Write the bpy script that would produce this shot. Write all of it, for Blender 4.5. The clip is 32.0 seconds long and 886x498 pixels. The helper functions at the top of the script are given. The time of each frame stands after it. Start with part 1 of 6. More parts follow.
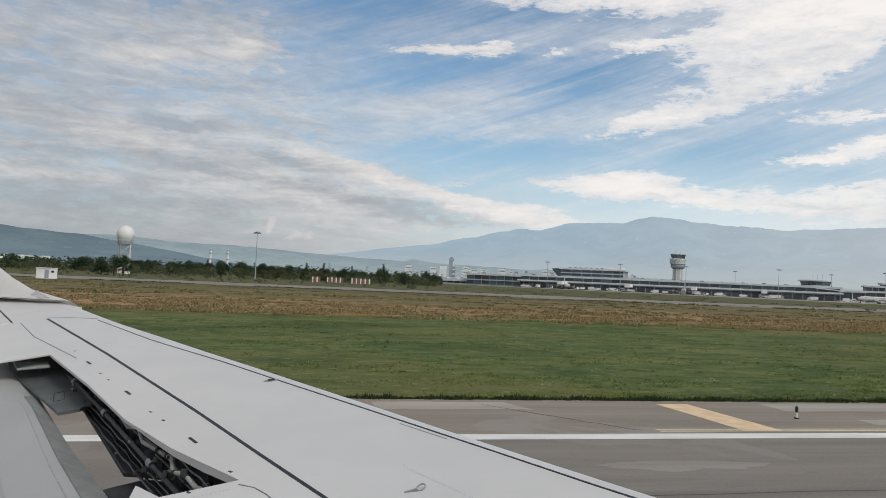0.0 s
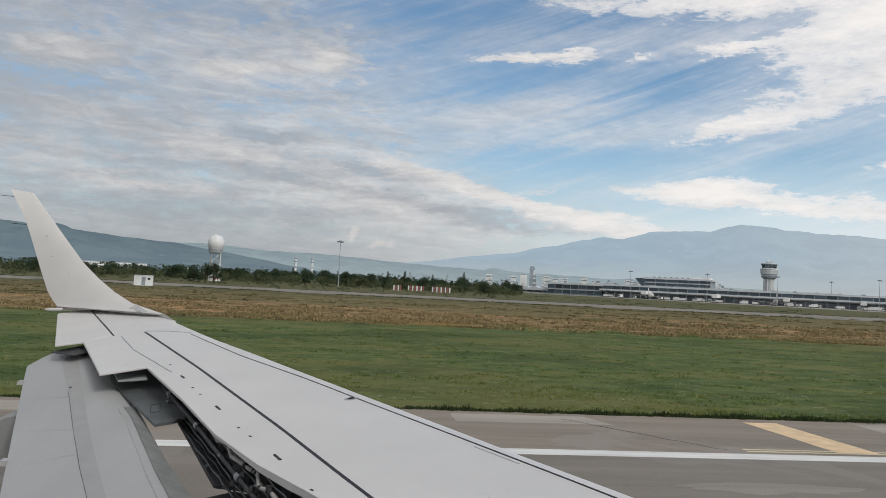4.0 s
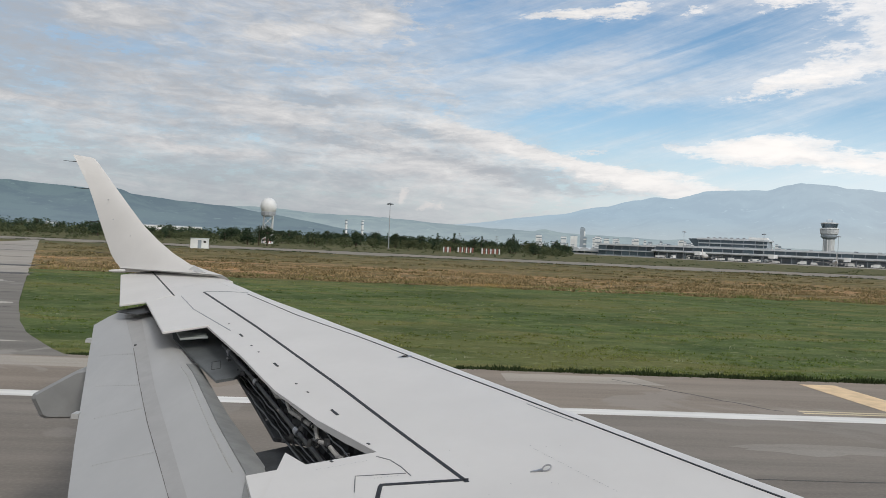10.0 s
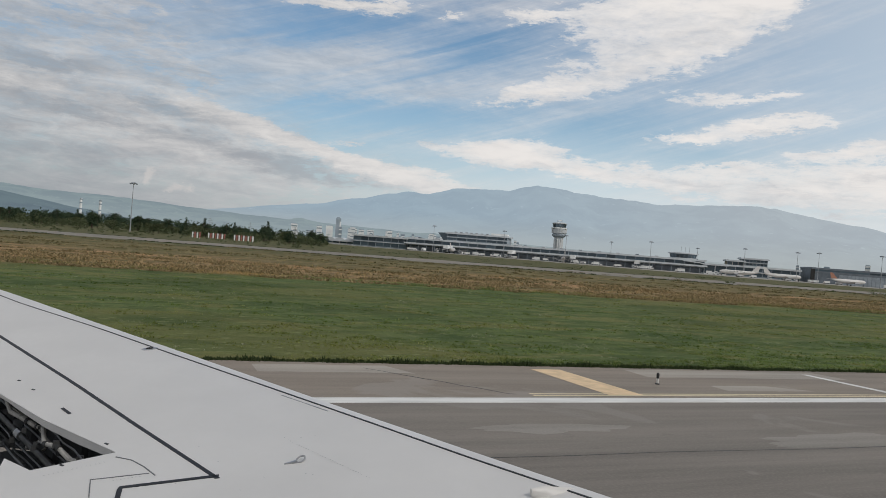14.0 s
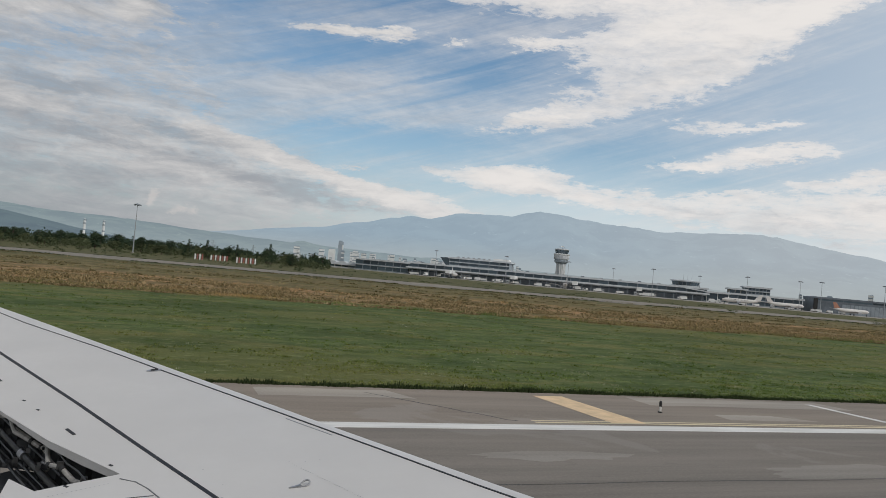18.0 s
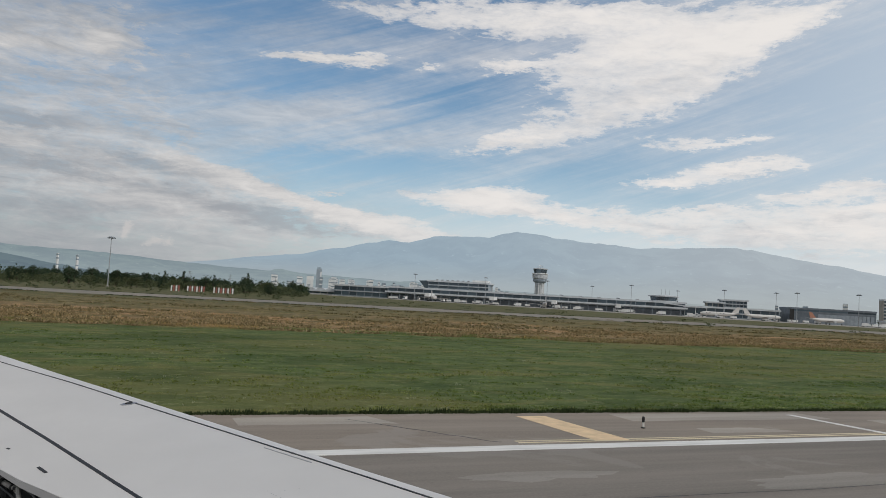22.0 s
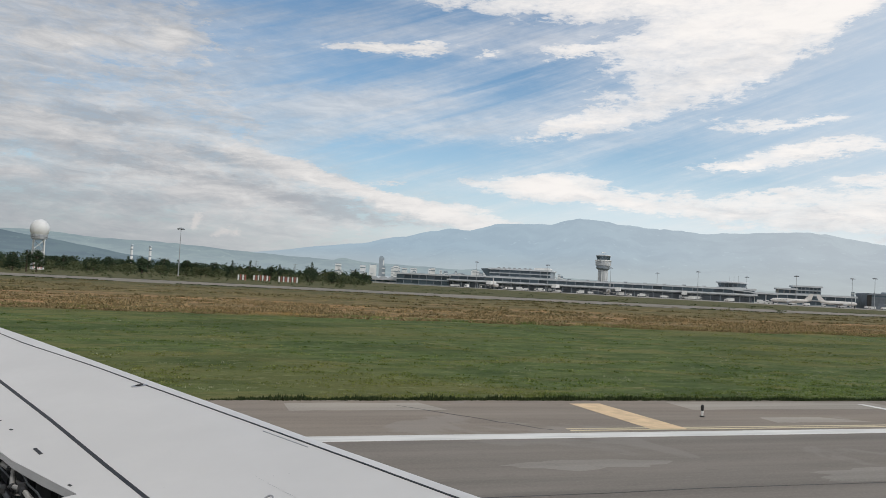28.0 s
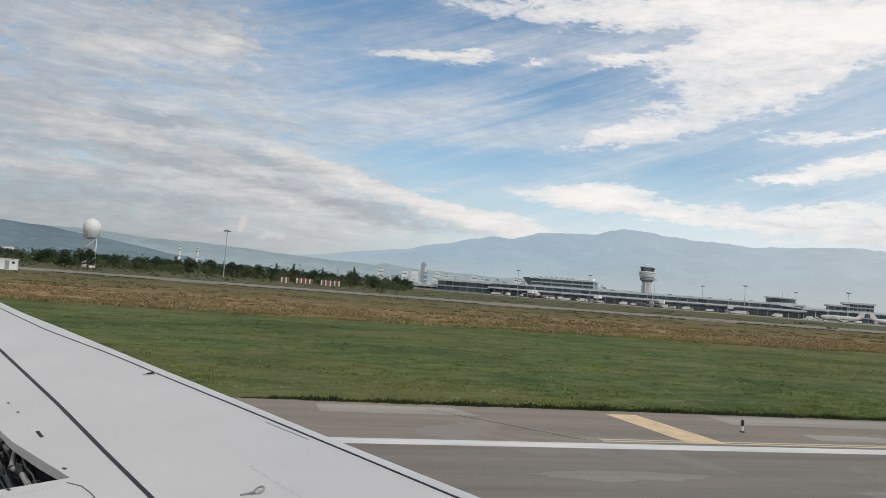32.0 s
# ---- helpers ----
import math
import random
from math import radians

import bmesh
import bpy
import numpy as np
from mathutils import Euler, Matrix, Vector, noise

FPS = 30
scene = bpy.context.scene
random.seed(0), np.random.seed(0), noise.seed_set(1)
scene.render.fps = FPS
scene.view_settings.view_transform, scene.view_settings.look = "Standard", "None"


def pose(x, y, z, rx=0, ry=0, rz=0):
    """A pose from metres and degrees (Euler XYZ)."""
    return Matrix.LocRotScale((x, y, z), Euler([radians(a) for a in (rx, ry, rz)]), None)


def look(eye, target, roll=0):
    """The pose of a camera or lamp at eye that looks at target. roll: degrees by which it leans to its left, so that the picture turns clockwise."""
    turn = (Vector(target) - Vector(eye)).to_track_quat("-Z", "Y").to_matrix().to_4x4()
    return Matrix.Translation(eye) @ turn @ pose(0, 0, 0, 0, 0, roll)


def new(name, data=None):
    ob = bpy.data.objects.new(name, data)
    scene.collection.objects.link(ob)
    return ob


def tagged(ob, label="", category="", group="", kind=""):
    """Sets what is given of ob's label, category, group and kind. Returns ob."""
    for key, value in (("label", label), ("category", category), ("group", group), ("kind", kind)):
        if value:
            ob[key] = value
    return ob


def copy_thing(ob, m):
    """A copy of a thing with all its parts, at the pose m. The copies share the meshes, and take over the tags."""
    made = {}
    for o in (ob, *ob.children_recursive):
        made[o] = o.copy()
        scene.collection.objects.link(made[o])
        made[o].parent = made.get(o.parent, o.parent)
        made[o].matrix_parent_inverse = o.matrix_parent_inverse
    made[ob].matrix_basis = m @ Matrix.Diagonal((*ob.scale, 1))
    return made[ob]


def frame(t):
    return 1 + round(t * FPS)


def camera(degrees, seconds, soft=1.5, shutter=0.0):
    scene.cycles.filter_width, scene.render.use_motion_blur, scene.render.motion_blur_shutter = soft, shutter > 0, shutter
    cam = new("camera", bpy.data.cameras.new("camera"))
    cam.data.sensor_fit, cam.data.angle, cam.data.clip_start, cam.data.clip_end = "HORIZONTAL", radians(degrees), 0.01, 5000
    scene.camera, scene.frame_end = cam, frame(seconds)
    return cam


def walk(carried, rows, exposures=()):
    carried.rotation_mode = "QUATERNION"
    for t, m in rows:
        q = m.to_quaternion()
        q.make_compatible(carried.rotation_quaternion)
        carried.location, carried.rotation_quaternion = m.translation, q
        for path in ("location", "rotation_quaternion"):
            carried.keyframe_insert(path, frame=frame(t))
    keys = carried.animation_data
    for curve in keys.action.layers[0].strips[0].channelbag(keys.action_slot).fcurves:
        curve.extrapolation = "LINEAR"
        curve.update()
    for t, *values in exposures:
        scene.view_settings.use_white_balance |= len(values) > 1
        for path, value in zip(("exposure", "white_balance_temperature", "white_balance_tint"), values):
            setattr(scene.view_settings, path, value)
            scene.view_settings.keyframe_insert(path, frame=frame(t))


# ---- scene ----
cam = camera(60.34, 32.0, 0.6)
PATH = [
    (0.0, (0.029, 0.161, 3.978), (2.282, 9.896, 4.372), 2.53),
    (0.5, (0.073, 0.086, 4.015), (1.797, 9.929, 4.410), 2.74),
    (1.0, (0.092, 0.073, 4.028), (1.129, 10.013, 4.382), 1.63),
    (1.5, (0.071, 0.050, 4.052), (0.843, 10.012, 4.438), 1.95),
    (2.0, (0.046, 0.033, 4.074), (0.718, 10.001, 4.492), 2.29),
    (2.5, (0.035, 0.022, 4.092), (0.795, 9.983, 4.529), 2.47),
    (3.0, (0.036, 0.015, 4.102), (0.972, 9.960, 4.560), 2.30),
    (3.5, (0.038, 0.014, 4.107), (1.087, 9.949, 4.554), 2.99),
    (4.0, (0.041, 0.016, 4.110), (1.253, 9.931, 4.567), 2.88),
    (4.5, (0.045, 0.015, 4.105), (1.405, 9.911, 4.570), 3.22),
    (6.5, (0.040, 0.002, 4.099), (1.552, 9.880, 4.460), 2.85),
    (7.0, (0.043, 0.000, 4.093), (1.571, 9.879, 4.377), 3.06),
    (7.5, (0.055, -0.001, 4.089), (1.139, 9.938, 4.272), 2.93),
    (8.0, (0.070, -0.004, 4.083), (0.057, 9.996, 4.169), 2.89),
    (8.5, (0.074, -0.010, 4.078), (-0.453, 9.976, 4.083), 2.59),
    (9.0, (0.054, -0.014, 4.080), (-0.603, 9.964, 4.069), 2.49),
    (9.5, (0.026, -0.009, 4.085), (-0.447, 9.979, 3.969), 2.33),
    (10.0, (0.018, -0.002, 4.091), (0.611, 9.980, 4.015), 2.62),
    (10.5, (0.025, 0.001, 4.092), (1.367, 9.911, 4.046), 2.43),
    (11.0, (0.023, 0.005, 4.090), (1.685, 9.866, 4.043), 2.75),
    (11.5, (0.011, 0.009, 4.090), (2.097, 9.788, 4.000), 2.76),
    (12.0, (-0.005, 0.010, 4.095), (3.085, 9.520, 4.011), 3.63),
    (12.5, (-0.020, 0.006, 4.101), (3.288, 9.443, 4.034), 4.48),
    (13.0, (-0.029, 0.000, 4.101), (3.367, 9.406, 4.051), 4.31),
    (13.5, (-0.030, 0.000, 4.098), (3.489, 9.361, 4.053), 4.43),
    (14.0, (-0.019, 0.004, 4.098), (3.673, 9.298, 4.085), 4.57),
    (14.5, (0.002, 0.009, 4.096), (3.771, 9.271, 4.117), 4.44),
    (16.5, (-0.031, 0.000, 4.102), (3.547, 9.337, 4.252), 4.95),
    (17.0, (-0.045, -0.007, 4.100), (3.517, 9.336, 4.280), 4.95),
    (17.5, (-0.055, -0.011, 4.099), (3.477, 9.342, 4.326), 4.96),
    (18.0, (-0.059, -0.012, 4.098), (3.579, 9.298, 4.406), 5.25),
    (18.5, (-0.052, -0.010, 4.092), (3.676, 9.263, 4.431), 5.10),
    (19.0, (-0.037, -0.005, 4.085), (3.732, 9.251, 4.437), 5.11),
    (19.5, (-0.022, -0.001, 4.076), (3.857, 9.206, 4.494), 4.96),
    (20.0, (-0.008, 0.003, 4.067), (3.957, 9.167, 4.606), 4.90),
    (20.5, (0.001, 0.006, 4.065), (3.995, 9.154, 4.663), 4.46),
    (21.0, (-0.010, 0.008, 4.069), (3.985, 9.154, 4.692), 3.92),
    (21.5, (-0.026, 0.003, 4.076), (3.954, 9.156, 4.698), 3.50),
    (22.0, (-0.030, -0.006, 4.084), (3.844, 9.192, 4.713), 3.33),
    (22.5, (-0.026, -0.008, 4.086), (3.867, 9.183, 4.699), 3.47),
    (23.0, (-0.009, -0.001, 4.084), (3.926, 9.172, 4.701), 3.34),
    (23.5, (0.035, 0.011, 4.081), (4.063, 9.143, 4.707), 3.30),
    (24.0, (0.100, 0.023, 4.075), (4.202, 9.121, 4.704), 3.19),
    (24.5, (0.170, 0.034, 4.068), (4.322, 9.112, 4.661), 3.08),
    (25.0, (0.231, 0.053, 4.062), (4.204, 9.215, 4.595), 2.84),
    (25.5, (0.275, 0.083, 4.053), (4.025, 9.341, 4.532), 2.94),
    (26.0, (0.304, 0.108, 4.044), (3.818, 9.458, 4.519), 2.93),
    (26.5, (0.313, 0.124, 4.040), (3.663, 9.536, 4.480), 3.14),
    (28.5, (0.540, 0.180, 4.015), (3.635, 9.679, 4.449), 2.91),
    (29.0, (0.588, 0.197, 3.999), (3.658, 9.704, 4.443), 2.92),
    (29.5, (0.635, 0.216, 3.986), (3.724, 9.717, 4.429), 3.17),
    (30.0, (0.692, 0.234, 3.974), (3.596, 9.793, 4.405), 3.14),
    (30.5, (0.728, 0.248, 3.963), (3.477, 9.854, 4.374), 3.01),
    (31.0, (0.726, 0.260, 3.953), (3.325, 9.908, 4.349), 3.73),
    (31.5, (0.724, 0.274, 3.946), (3.350, 9.915, 4.355), 4.57),
    (32.0, (0.742, 0.286, 3.935), (3.336, 9.931, 4.422), 4.45),
]
walk(cam, [(t, look(e, g, r)) for t, e, g, r in PATH],
     [(0.0, -0.22), (2.0, -0.15), (4.0, -0.22), (7.0, -0.16), (9.0, 0.07), (10.5, -0.15), (12.5, -0.34), (19.0, -0.41), (24.0, -0.36), (26.0, -0.24), (29.0, -0.16), (32.0, -0.18)])

# ---- light and sky ----
scene.view_settings.exposure = 0.0
SUN_AZ, SUN_EL = 150.0, 43.0
world = bpy.data.worlds.new("sky")
scene.world = world
world.use_nodes = True
WT = world.node_tree


class G:
    """Short-hand for node trees."""

    def __init__(self, tree):
        self.t = tree

    def node(self, kind, **kw):
        n = self.t.nodes.new(kind)
        for k, v in kw.items():
            if k == "op":
                n.operation = v
            elif k == "blend":
                n.data_type, n.blend_type = "RGBA", v
        return n

    def put(self, sock, v):
        if isinstance(v, bpy.types.NodeSocket):
            self.t.links.new(v, sock)
        else:
            sock.default_value = v

    def m(self, op, a, b=0.0, c=0.0):
        n = self.node("ShaderNodeMath", op=op)
        for i, v in enumerate((a, b, c)):
            self.put(n.inputs[i], v)
        return n.outputs[0]

    def mix(self, f, a, b, blend="MIX"):
        n = self.node("ShaderNodeMix", blend=blend)
        self.put(n.inputs[0], f)
        for i, v in ((6, a), (7, b)):
            self.put(n.inputs[i], v if isinstance(v, bpy.types.NodeSocket) else (*v, 1))
        return n.outputs[2]

    def step(self, v, lo, hi):
        n = self.node("ShaderNodeMapRange")
        n.interpolation_type = "SMOOTHSTEP"
        for i, q in enumerate((v, lo, hi, 0.0, 1.0)):
            self.put(n.inputs[i], q)
        return n.outputs[0]

    def vec(self, x, y, z=0.0):
        n = self.node("ShaderNodeCombineXYZ")
        for i, q in enumerate((x, y, z)):
            self.put(n.inputs[i], q)
        return n.outputs[0]

    def noise(self, v, scale, detail=4.0, rough=0.55, distort=0.0):
        n = self.node("ShaderNodeTexNoise")
        if v is not None:
            self.put(n.inputs["Vector"], v)
        for k, q in (("Scale", scale), ("Detail", detail), ("Roughness", rough), ("Distortion", distort)):
            n.inputs[k].default_value = q
        return n.outputs[0]


g = G(WT)
sep = g.node("ShaderNodeSeparateXYZ")
WT.links.new(g.node("ShaderNodeTexCoord").outputs["Generated"], sep.inputs[0])
dx, dy, dz = sep.outputs
AZ = g.m("MULTIPLY", g.m("ARCTAN2", dx, dy), 57.2958)
EL = g.m("MULTIPLY", g.m("ARCSINE", dz), 57.2958)
sky = g.node("ShaderNodeTexSky")
sky.sky_type, sky.sun_disc = "NISHITA", False
sky.sun_elevation, sky.sun_rotation = radians(SUN_EL), radians(SUN_AZ)
sky.air_density, sky.dust_density, sky.ozone_density = 1.0, 0.6, 2.0
# cloud field in bearing and elevation: streaks lie flat, masses are placed as they stand in the sky
def around(ka, ke, seed, detail=6.0, rough=0.6, distort=0.0, tilt=0.0):
    return g.noise(g.vec(g.m("MULTIPLY", AZ, ka), g.m("MULTIPLY", g.m("ADD", EL, g.m("MULTIPLY", AZ, tilt)), ke), seed), 1.0, detail, rough, distort)


def centred(v, k):
    return g.m("MULTIPLY", g.m("SUBTRACT", v, 0.5), k)


az2 = g.m("ADD", AZ, g.m("ADD", centred(around(0.22, 0.5, 2.0, 3.0, 0.5), 3.0), centred(around(0.9, 2.2, 2.5, 9.0, 0.68), 3.4)))
el2 = g.m("ADD", EL, g.m("ADD", centred(around(0.16, 0.6, 3.0, 3.0, 0.5), 1.4), centred(around(0.7, 2.4, 3.5, 9.0, 0.68), 1.7)))


def masses(rows, A=None, E=None):
    """Soft lens-shaped banks: bearing, elevation, half width, half height, tilt, weight."""
    total = None
    for a0, e0, ra, re, tilt, wt in rows:
        c, s = math.cos(radians(tilt)), math.sin(radians(tilt))
        da, de = g.m("SUBTRACT", A or az2, a0), g.m("SUBTRACT", E or el2, e0)
        u = g.m("DIVIDE", g.m("ADD", g.m("MULTIPLY", da, c), g.m("MULTIPLY", de, s)), ra)
        v = g.m("DIVIDE", g.m("SUBTRACT", g.m("MULTIPLY", de, c), g.m("MULTIPLY", da, s)), re)
        q = g.m("ADD", g.m("MULTIPLY", u, u), g.m("MULTIPLY", v, v))
        blob = g.m("MULTIPLY", g.m("POWER", 2.718, g.m("MULTIPLY", q, -1.0)), wt)
        total = blob if total is None else g.m("ADD", total, blob)
    return total


gaps = masses([(20.5, 14.4, 6.0, 1.6, 4, 0.55), (15.0, 9.4, 9.0, 1.3, 0, 0.75), (22.0, 9.4, 3.5, 1.2, 0, 0.5), (33.0, 9.9, 6.0, 0.8, 4, 0.5), (49.0, 14.2, 4.6, 3.6, 30, 1.1), (54.0, 17.0, 5.0, 4.0, 20, 0.8), (38.0, 8.0, 6.0, 0.5, 0, 0.4),
               (3.0, 19.6, 7.0, 0.9, 4, 0.8), (22.0, 16.0, 3.0, 0.9, 0, 0.4), (-13.0, 18.6, 5.0, 0.7, 0, 0.5), (-21.0, 12.4, 3.0, 0.4, 0, 0.4), (51.5, 11.0, 3.0, 0.6, 0, 0.4), (-6.0, 12.6, 4.0, 0.5, 6, 0.35)])
banks = masses([(31.0, 20.6, 15, 1.2, 0, 1.0), (37.5, 18.4, 9, 1.5, 8, 0.95), (35.5, 14.6, 10, 2.3, 17, 0.76), (27.0, 11.9, 4.5, 0.6, 14, 0.75), (40.0, 16.2, 6, 1.2, 20, 0.3), (46.5, 19.4, 4.5, 0.9, 16, 0.9), (12.6, 17.0, 4.4, 0.42, 3, 1.1), (15.6, 17.1, 1.6, 0.5, 0, 0.5),
                (21.2, 16.8, 0.9, 0.36, 0, 1.1), (27.0, 17.4, 2.8, 0.42, 6, 0.9), (44.8, 10.2, 5.4, 0.58, 4, 1.25), (39.4, 9.1, 3.0, 0.45, 3, 1.0), (43.4, 12.0, 4.6, 0.5, 3, 0.95), (47.5, 6.2, 7.0, 1.3, 6, 0.8), (52.5, 5.6, 5.0, 1.5, 0, 0.7), (48.6, 8.3, 4.0, 0.45, 6, 0.9), (54.0, 7.6, 3.0, 0.6, 4, 0.8), (39.0, 6.6, 5, 0.6, -4, 0.5), (5.0, 5.4, 10, 1.3, -8, 0.55), (51.0, 9.0, 3.0, 0.6, 0, 0.6),
                (25.6, 7.5, 5.2, 1.0, -3, 1.05), (33.5, 6.2, 10.5, 0.65, -5, 0.8), (42.0, 7.2, 4.0, 0.4, 0, 0.6), (7.6, 7.6, 6.0, 0.7, -14, 0.9), (13.6, 6.0, 6.0, 0.6, -15, 0.95), (19.5, 5.0, 6.0, 0.8, -6, 0.9), (14.6, 7.3, 1.9, 0.25, 0, 0.6),
                (-21.0, 14.2, 3.0, 0.7, 4, 0.9), (-2.3, 15.9, 1.3, 0.8, 0, 0.8), (-9.0, 14.6, 4.5, 0.7, 8, 0.6), (-27.0, 8.2, 7.0, 0.5, -2, 0.7), (-10.0, 9.0, 6.0, 0.9, -4, 0.7), (-15.5, 5.9, 4.5, 0.4, -4, 0.6), (-18.0, 10.4, 5.0, 0.8, 0, 0.4)])
# left of the gap the sheet is nearly closed; the right lies open
sheet = g.m("SUBTRACT", 0.60, g.m("MULTIPLY", g.step(g.m("ADD", AZ, g.m("MULTIPLY", EL, 0.6)), 4.0, 19.0), 0.70))
streak = around(0.07, 0.42, 1.7, 8.0, 0.6, 0.4, -0.06)
puff = around(0.30, 0.80, 5.1, 9.0, 0.66, 0.3)
# cloud added out of view at the sides and rear, to brighten the winglet
behind = g.m("MULTIPLY", g.step(g.m("ABSOLUTE", AZ), 65.0, 100.0), 0.5)
cover = g.m("ADD", g.m("ADD", g.m("SUBTRACT", banks, gaps), behind), sheet)
cover = g.m("ADD", cover, centred(streak, 0.8))
cover = g.m("ADD", cover, g.m("ADD", centred(puff, 1.35), centred(around(0.8, 2.6, 6.6, 9.0, 0.68, 0.4), 1.1)))
thick = g.m("MULTIPLY", g.step(cover, 0.08, 0.52), g.m("ADD", 0.76, g.m("MULTIPLY", g.step(cover, 0.3, 1.1), 0.28)))
# thin cirrus drawn out in rising threads
thread = around(0.06, 0.85, 7.3, 9.0, 0.64, 0.3, -0.30)
wisp = g.m("ADD", masses([(12.0, 12.9, 9.5, 1.3, 4, 0.75), (16.0, 11.2, 9, 0.7, 5, 0.5), (30.0, 12.5, 9, 2.0, 10, 0.25), (20.0, 18.0, 14, 1.2, 0, 0.4)]), g.m("MULTIPLY", sheet, 0.6))
veil = g.m("MULTIPLY", g.step(g.m("ADD", g.m("ADD", wisp, g.m("MULTIPLY", cover, 0.25)), centred(thread, 1.5)), -0.45, 0.80), 0.72)
alpha = g.m("MAXIMUM", thick, veil)
dim = masses([(8.5, 5.3, 8, 0.65, -8, 1.2), (-4.0, 7.2, 5, 0.4, -6, 0.8), (-13.5, 7.4, 4, 0.4, 0, 0.7), (1.0, 8.2, 3, 0.35, -4, 0.9), (-7.0, 10.0, 2.5, 0.35, 0, 0.9), (-29.0, 10.6, 12, 2.0, 0, 0.6), (-19.0, 12.4, 5, 0.5, 0, 0.6), (14.5, 4.4, 5, 0.4, -5, 0.6),
              (-14.0, 4.4, 18, 0.7, 0, 0.6), (-32.0, 14.5, 9, 4.0, 0, 1.0), (-8.0, 18.5, 16, 1.3, 0, 0.6), (-33.0, 6.0, 10, 1.0, 0, 0.5), (28.0, 6.6, 4.0, 0.3, -5, 0.4), (37.0, 16.0, 7, 0.6, 15, 0.3), (34.0, 14.0, 8, 1.6, 17, 0.5), (42.0, 5.2, 9, 0.5, -4, 0.5), (47.0, 5.6, 5, 0.32, -5, 0.7), (52.0, 6.9, 4, 0.28, 4, 0.7), (38.0, 6.0, 4, 0.25, -4, 0.6), (50.0, 4.3, 5, 0.3, -6, 0.6), (45.0, 9.8, 4, 0.22, 4, 0.6)])
relief = g.m("ADD", centred(around(0.12, 0.6, 9.0, 6.0, 0.6, 0.4), 1.8), centred(around(0.42, 1.5, 4.0, 9.0, 0.66, 0.5), 2.2))
lit = g.m("ADD", g.m("SUBTRACT", relief, g.m("MULTIPLY", dim, 0.9)), g.m("MULTIPLY", g.m("SUBTRACT", g.m("MAXIMUM", g.m("MINIMUM", AZ, 32.0), -14.0), 8.0), 0.024))
lit = g.step(g.m("ADD", lit, g.m("MULTIPLY", banks, 0.40)), -1.3, 1.35)
cloud = g.mix(lit, g.mix(g.step(AZ, 0.0, 34.0), (4.4, 4.62, 4.98), (5.8, 6.1, 6.6)), g.mix(g.step(AZ, 2.0, 34.0), (9.6, 9.3, 9.05), (10.9, 10.45, 10.1)))
low = g.m("SUBTRACT", 1.0, g.step(EL, 1.0, 6.5))
clear = g.mix(1.0, sky.outputs[0], (1.15, 1.33, 1.34), "MULTIPLY")
airlight = g.m("MAXIMUM", g.m("MULTIPLY", g.m("SUBTRACT", 1.0, g.step(EL, 0.0, 12.5)), g.m("ADD", 0.6, g.m("MULTIPLY", g.step(AZ, 0.0, 35.0), 0.4))), g.m("MULTIPLY", g.step(AZ, 22.0, 60.0), 0.62))
hazed = g.mix(airlight, clear, g.mix(g.step(AZ, -8.0, 35.0), (4.1, 4.5, 5.0), (8.9, 9.65, 10.3)))
whole = g.mix(g.m("MULTIPLY", alpha, 0.95), hazed, cloud)
# low over the land the clouds sink into pale air
whole = g.mix(g.m("MULTIPLY", low, 0.56), whole, g.mix(g.step(AZ, -8.0, 35.0), (3.75, 4.08, 4.5), (8.9, 9.1, 9.2)))
# two small cumulus heads over the far hills
fluff = centred(around(2.2, 3.2, 8.4, 6.0, 0.62), 1.0)
heads = masses([(0.3, 3.75, 0.40, 0.50, 0, 1.0), (0.1, 3.05, 0.35, 0.45, 0, 0.9), (2.2, 2.85, 0.55, 0.30, 0, 1.0), (3.1, 2.75, 0.40, 0.36, 0, 0.9), (1.6, 2.55, 0.5, 0.2, 0, 0.7)], g.m("ADD", AZ, fluff), g.m("ADD", EL, fluff))
whole = g.mix(g.m("MULTIPLY", g.step(heads, 0.30, 1.05), 0.62), whole, (7.9, 7.5, 7.3))
bg = WT.nodes["Background"]
bg.inputs[1].default_value = 0.1
WT.links.new(whole, bg.inputs[0])

sun = new("sun", bpy.data.lights.new("sun", "SUN"))
sun.data.energy, sun.data.angle, sun.data.color = 1.65, radians(12), (1.0, 0.945, 0.87)
ce = math.cos(radians(SUN_EL))
sun.matrix_world = look((0, 0, 60), (-ce * math.sin(radians(SUN_AZ)), -ce * math.cos(radians(SUN_AZ)), 60 - math.sin(radians(SUN_EL))))


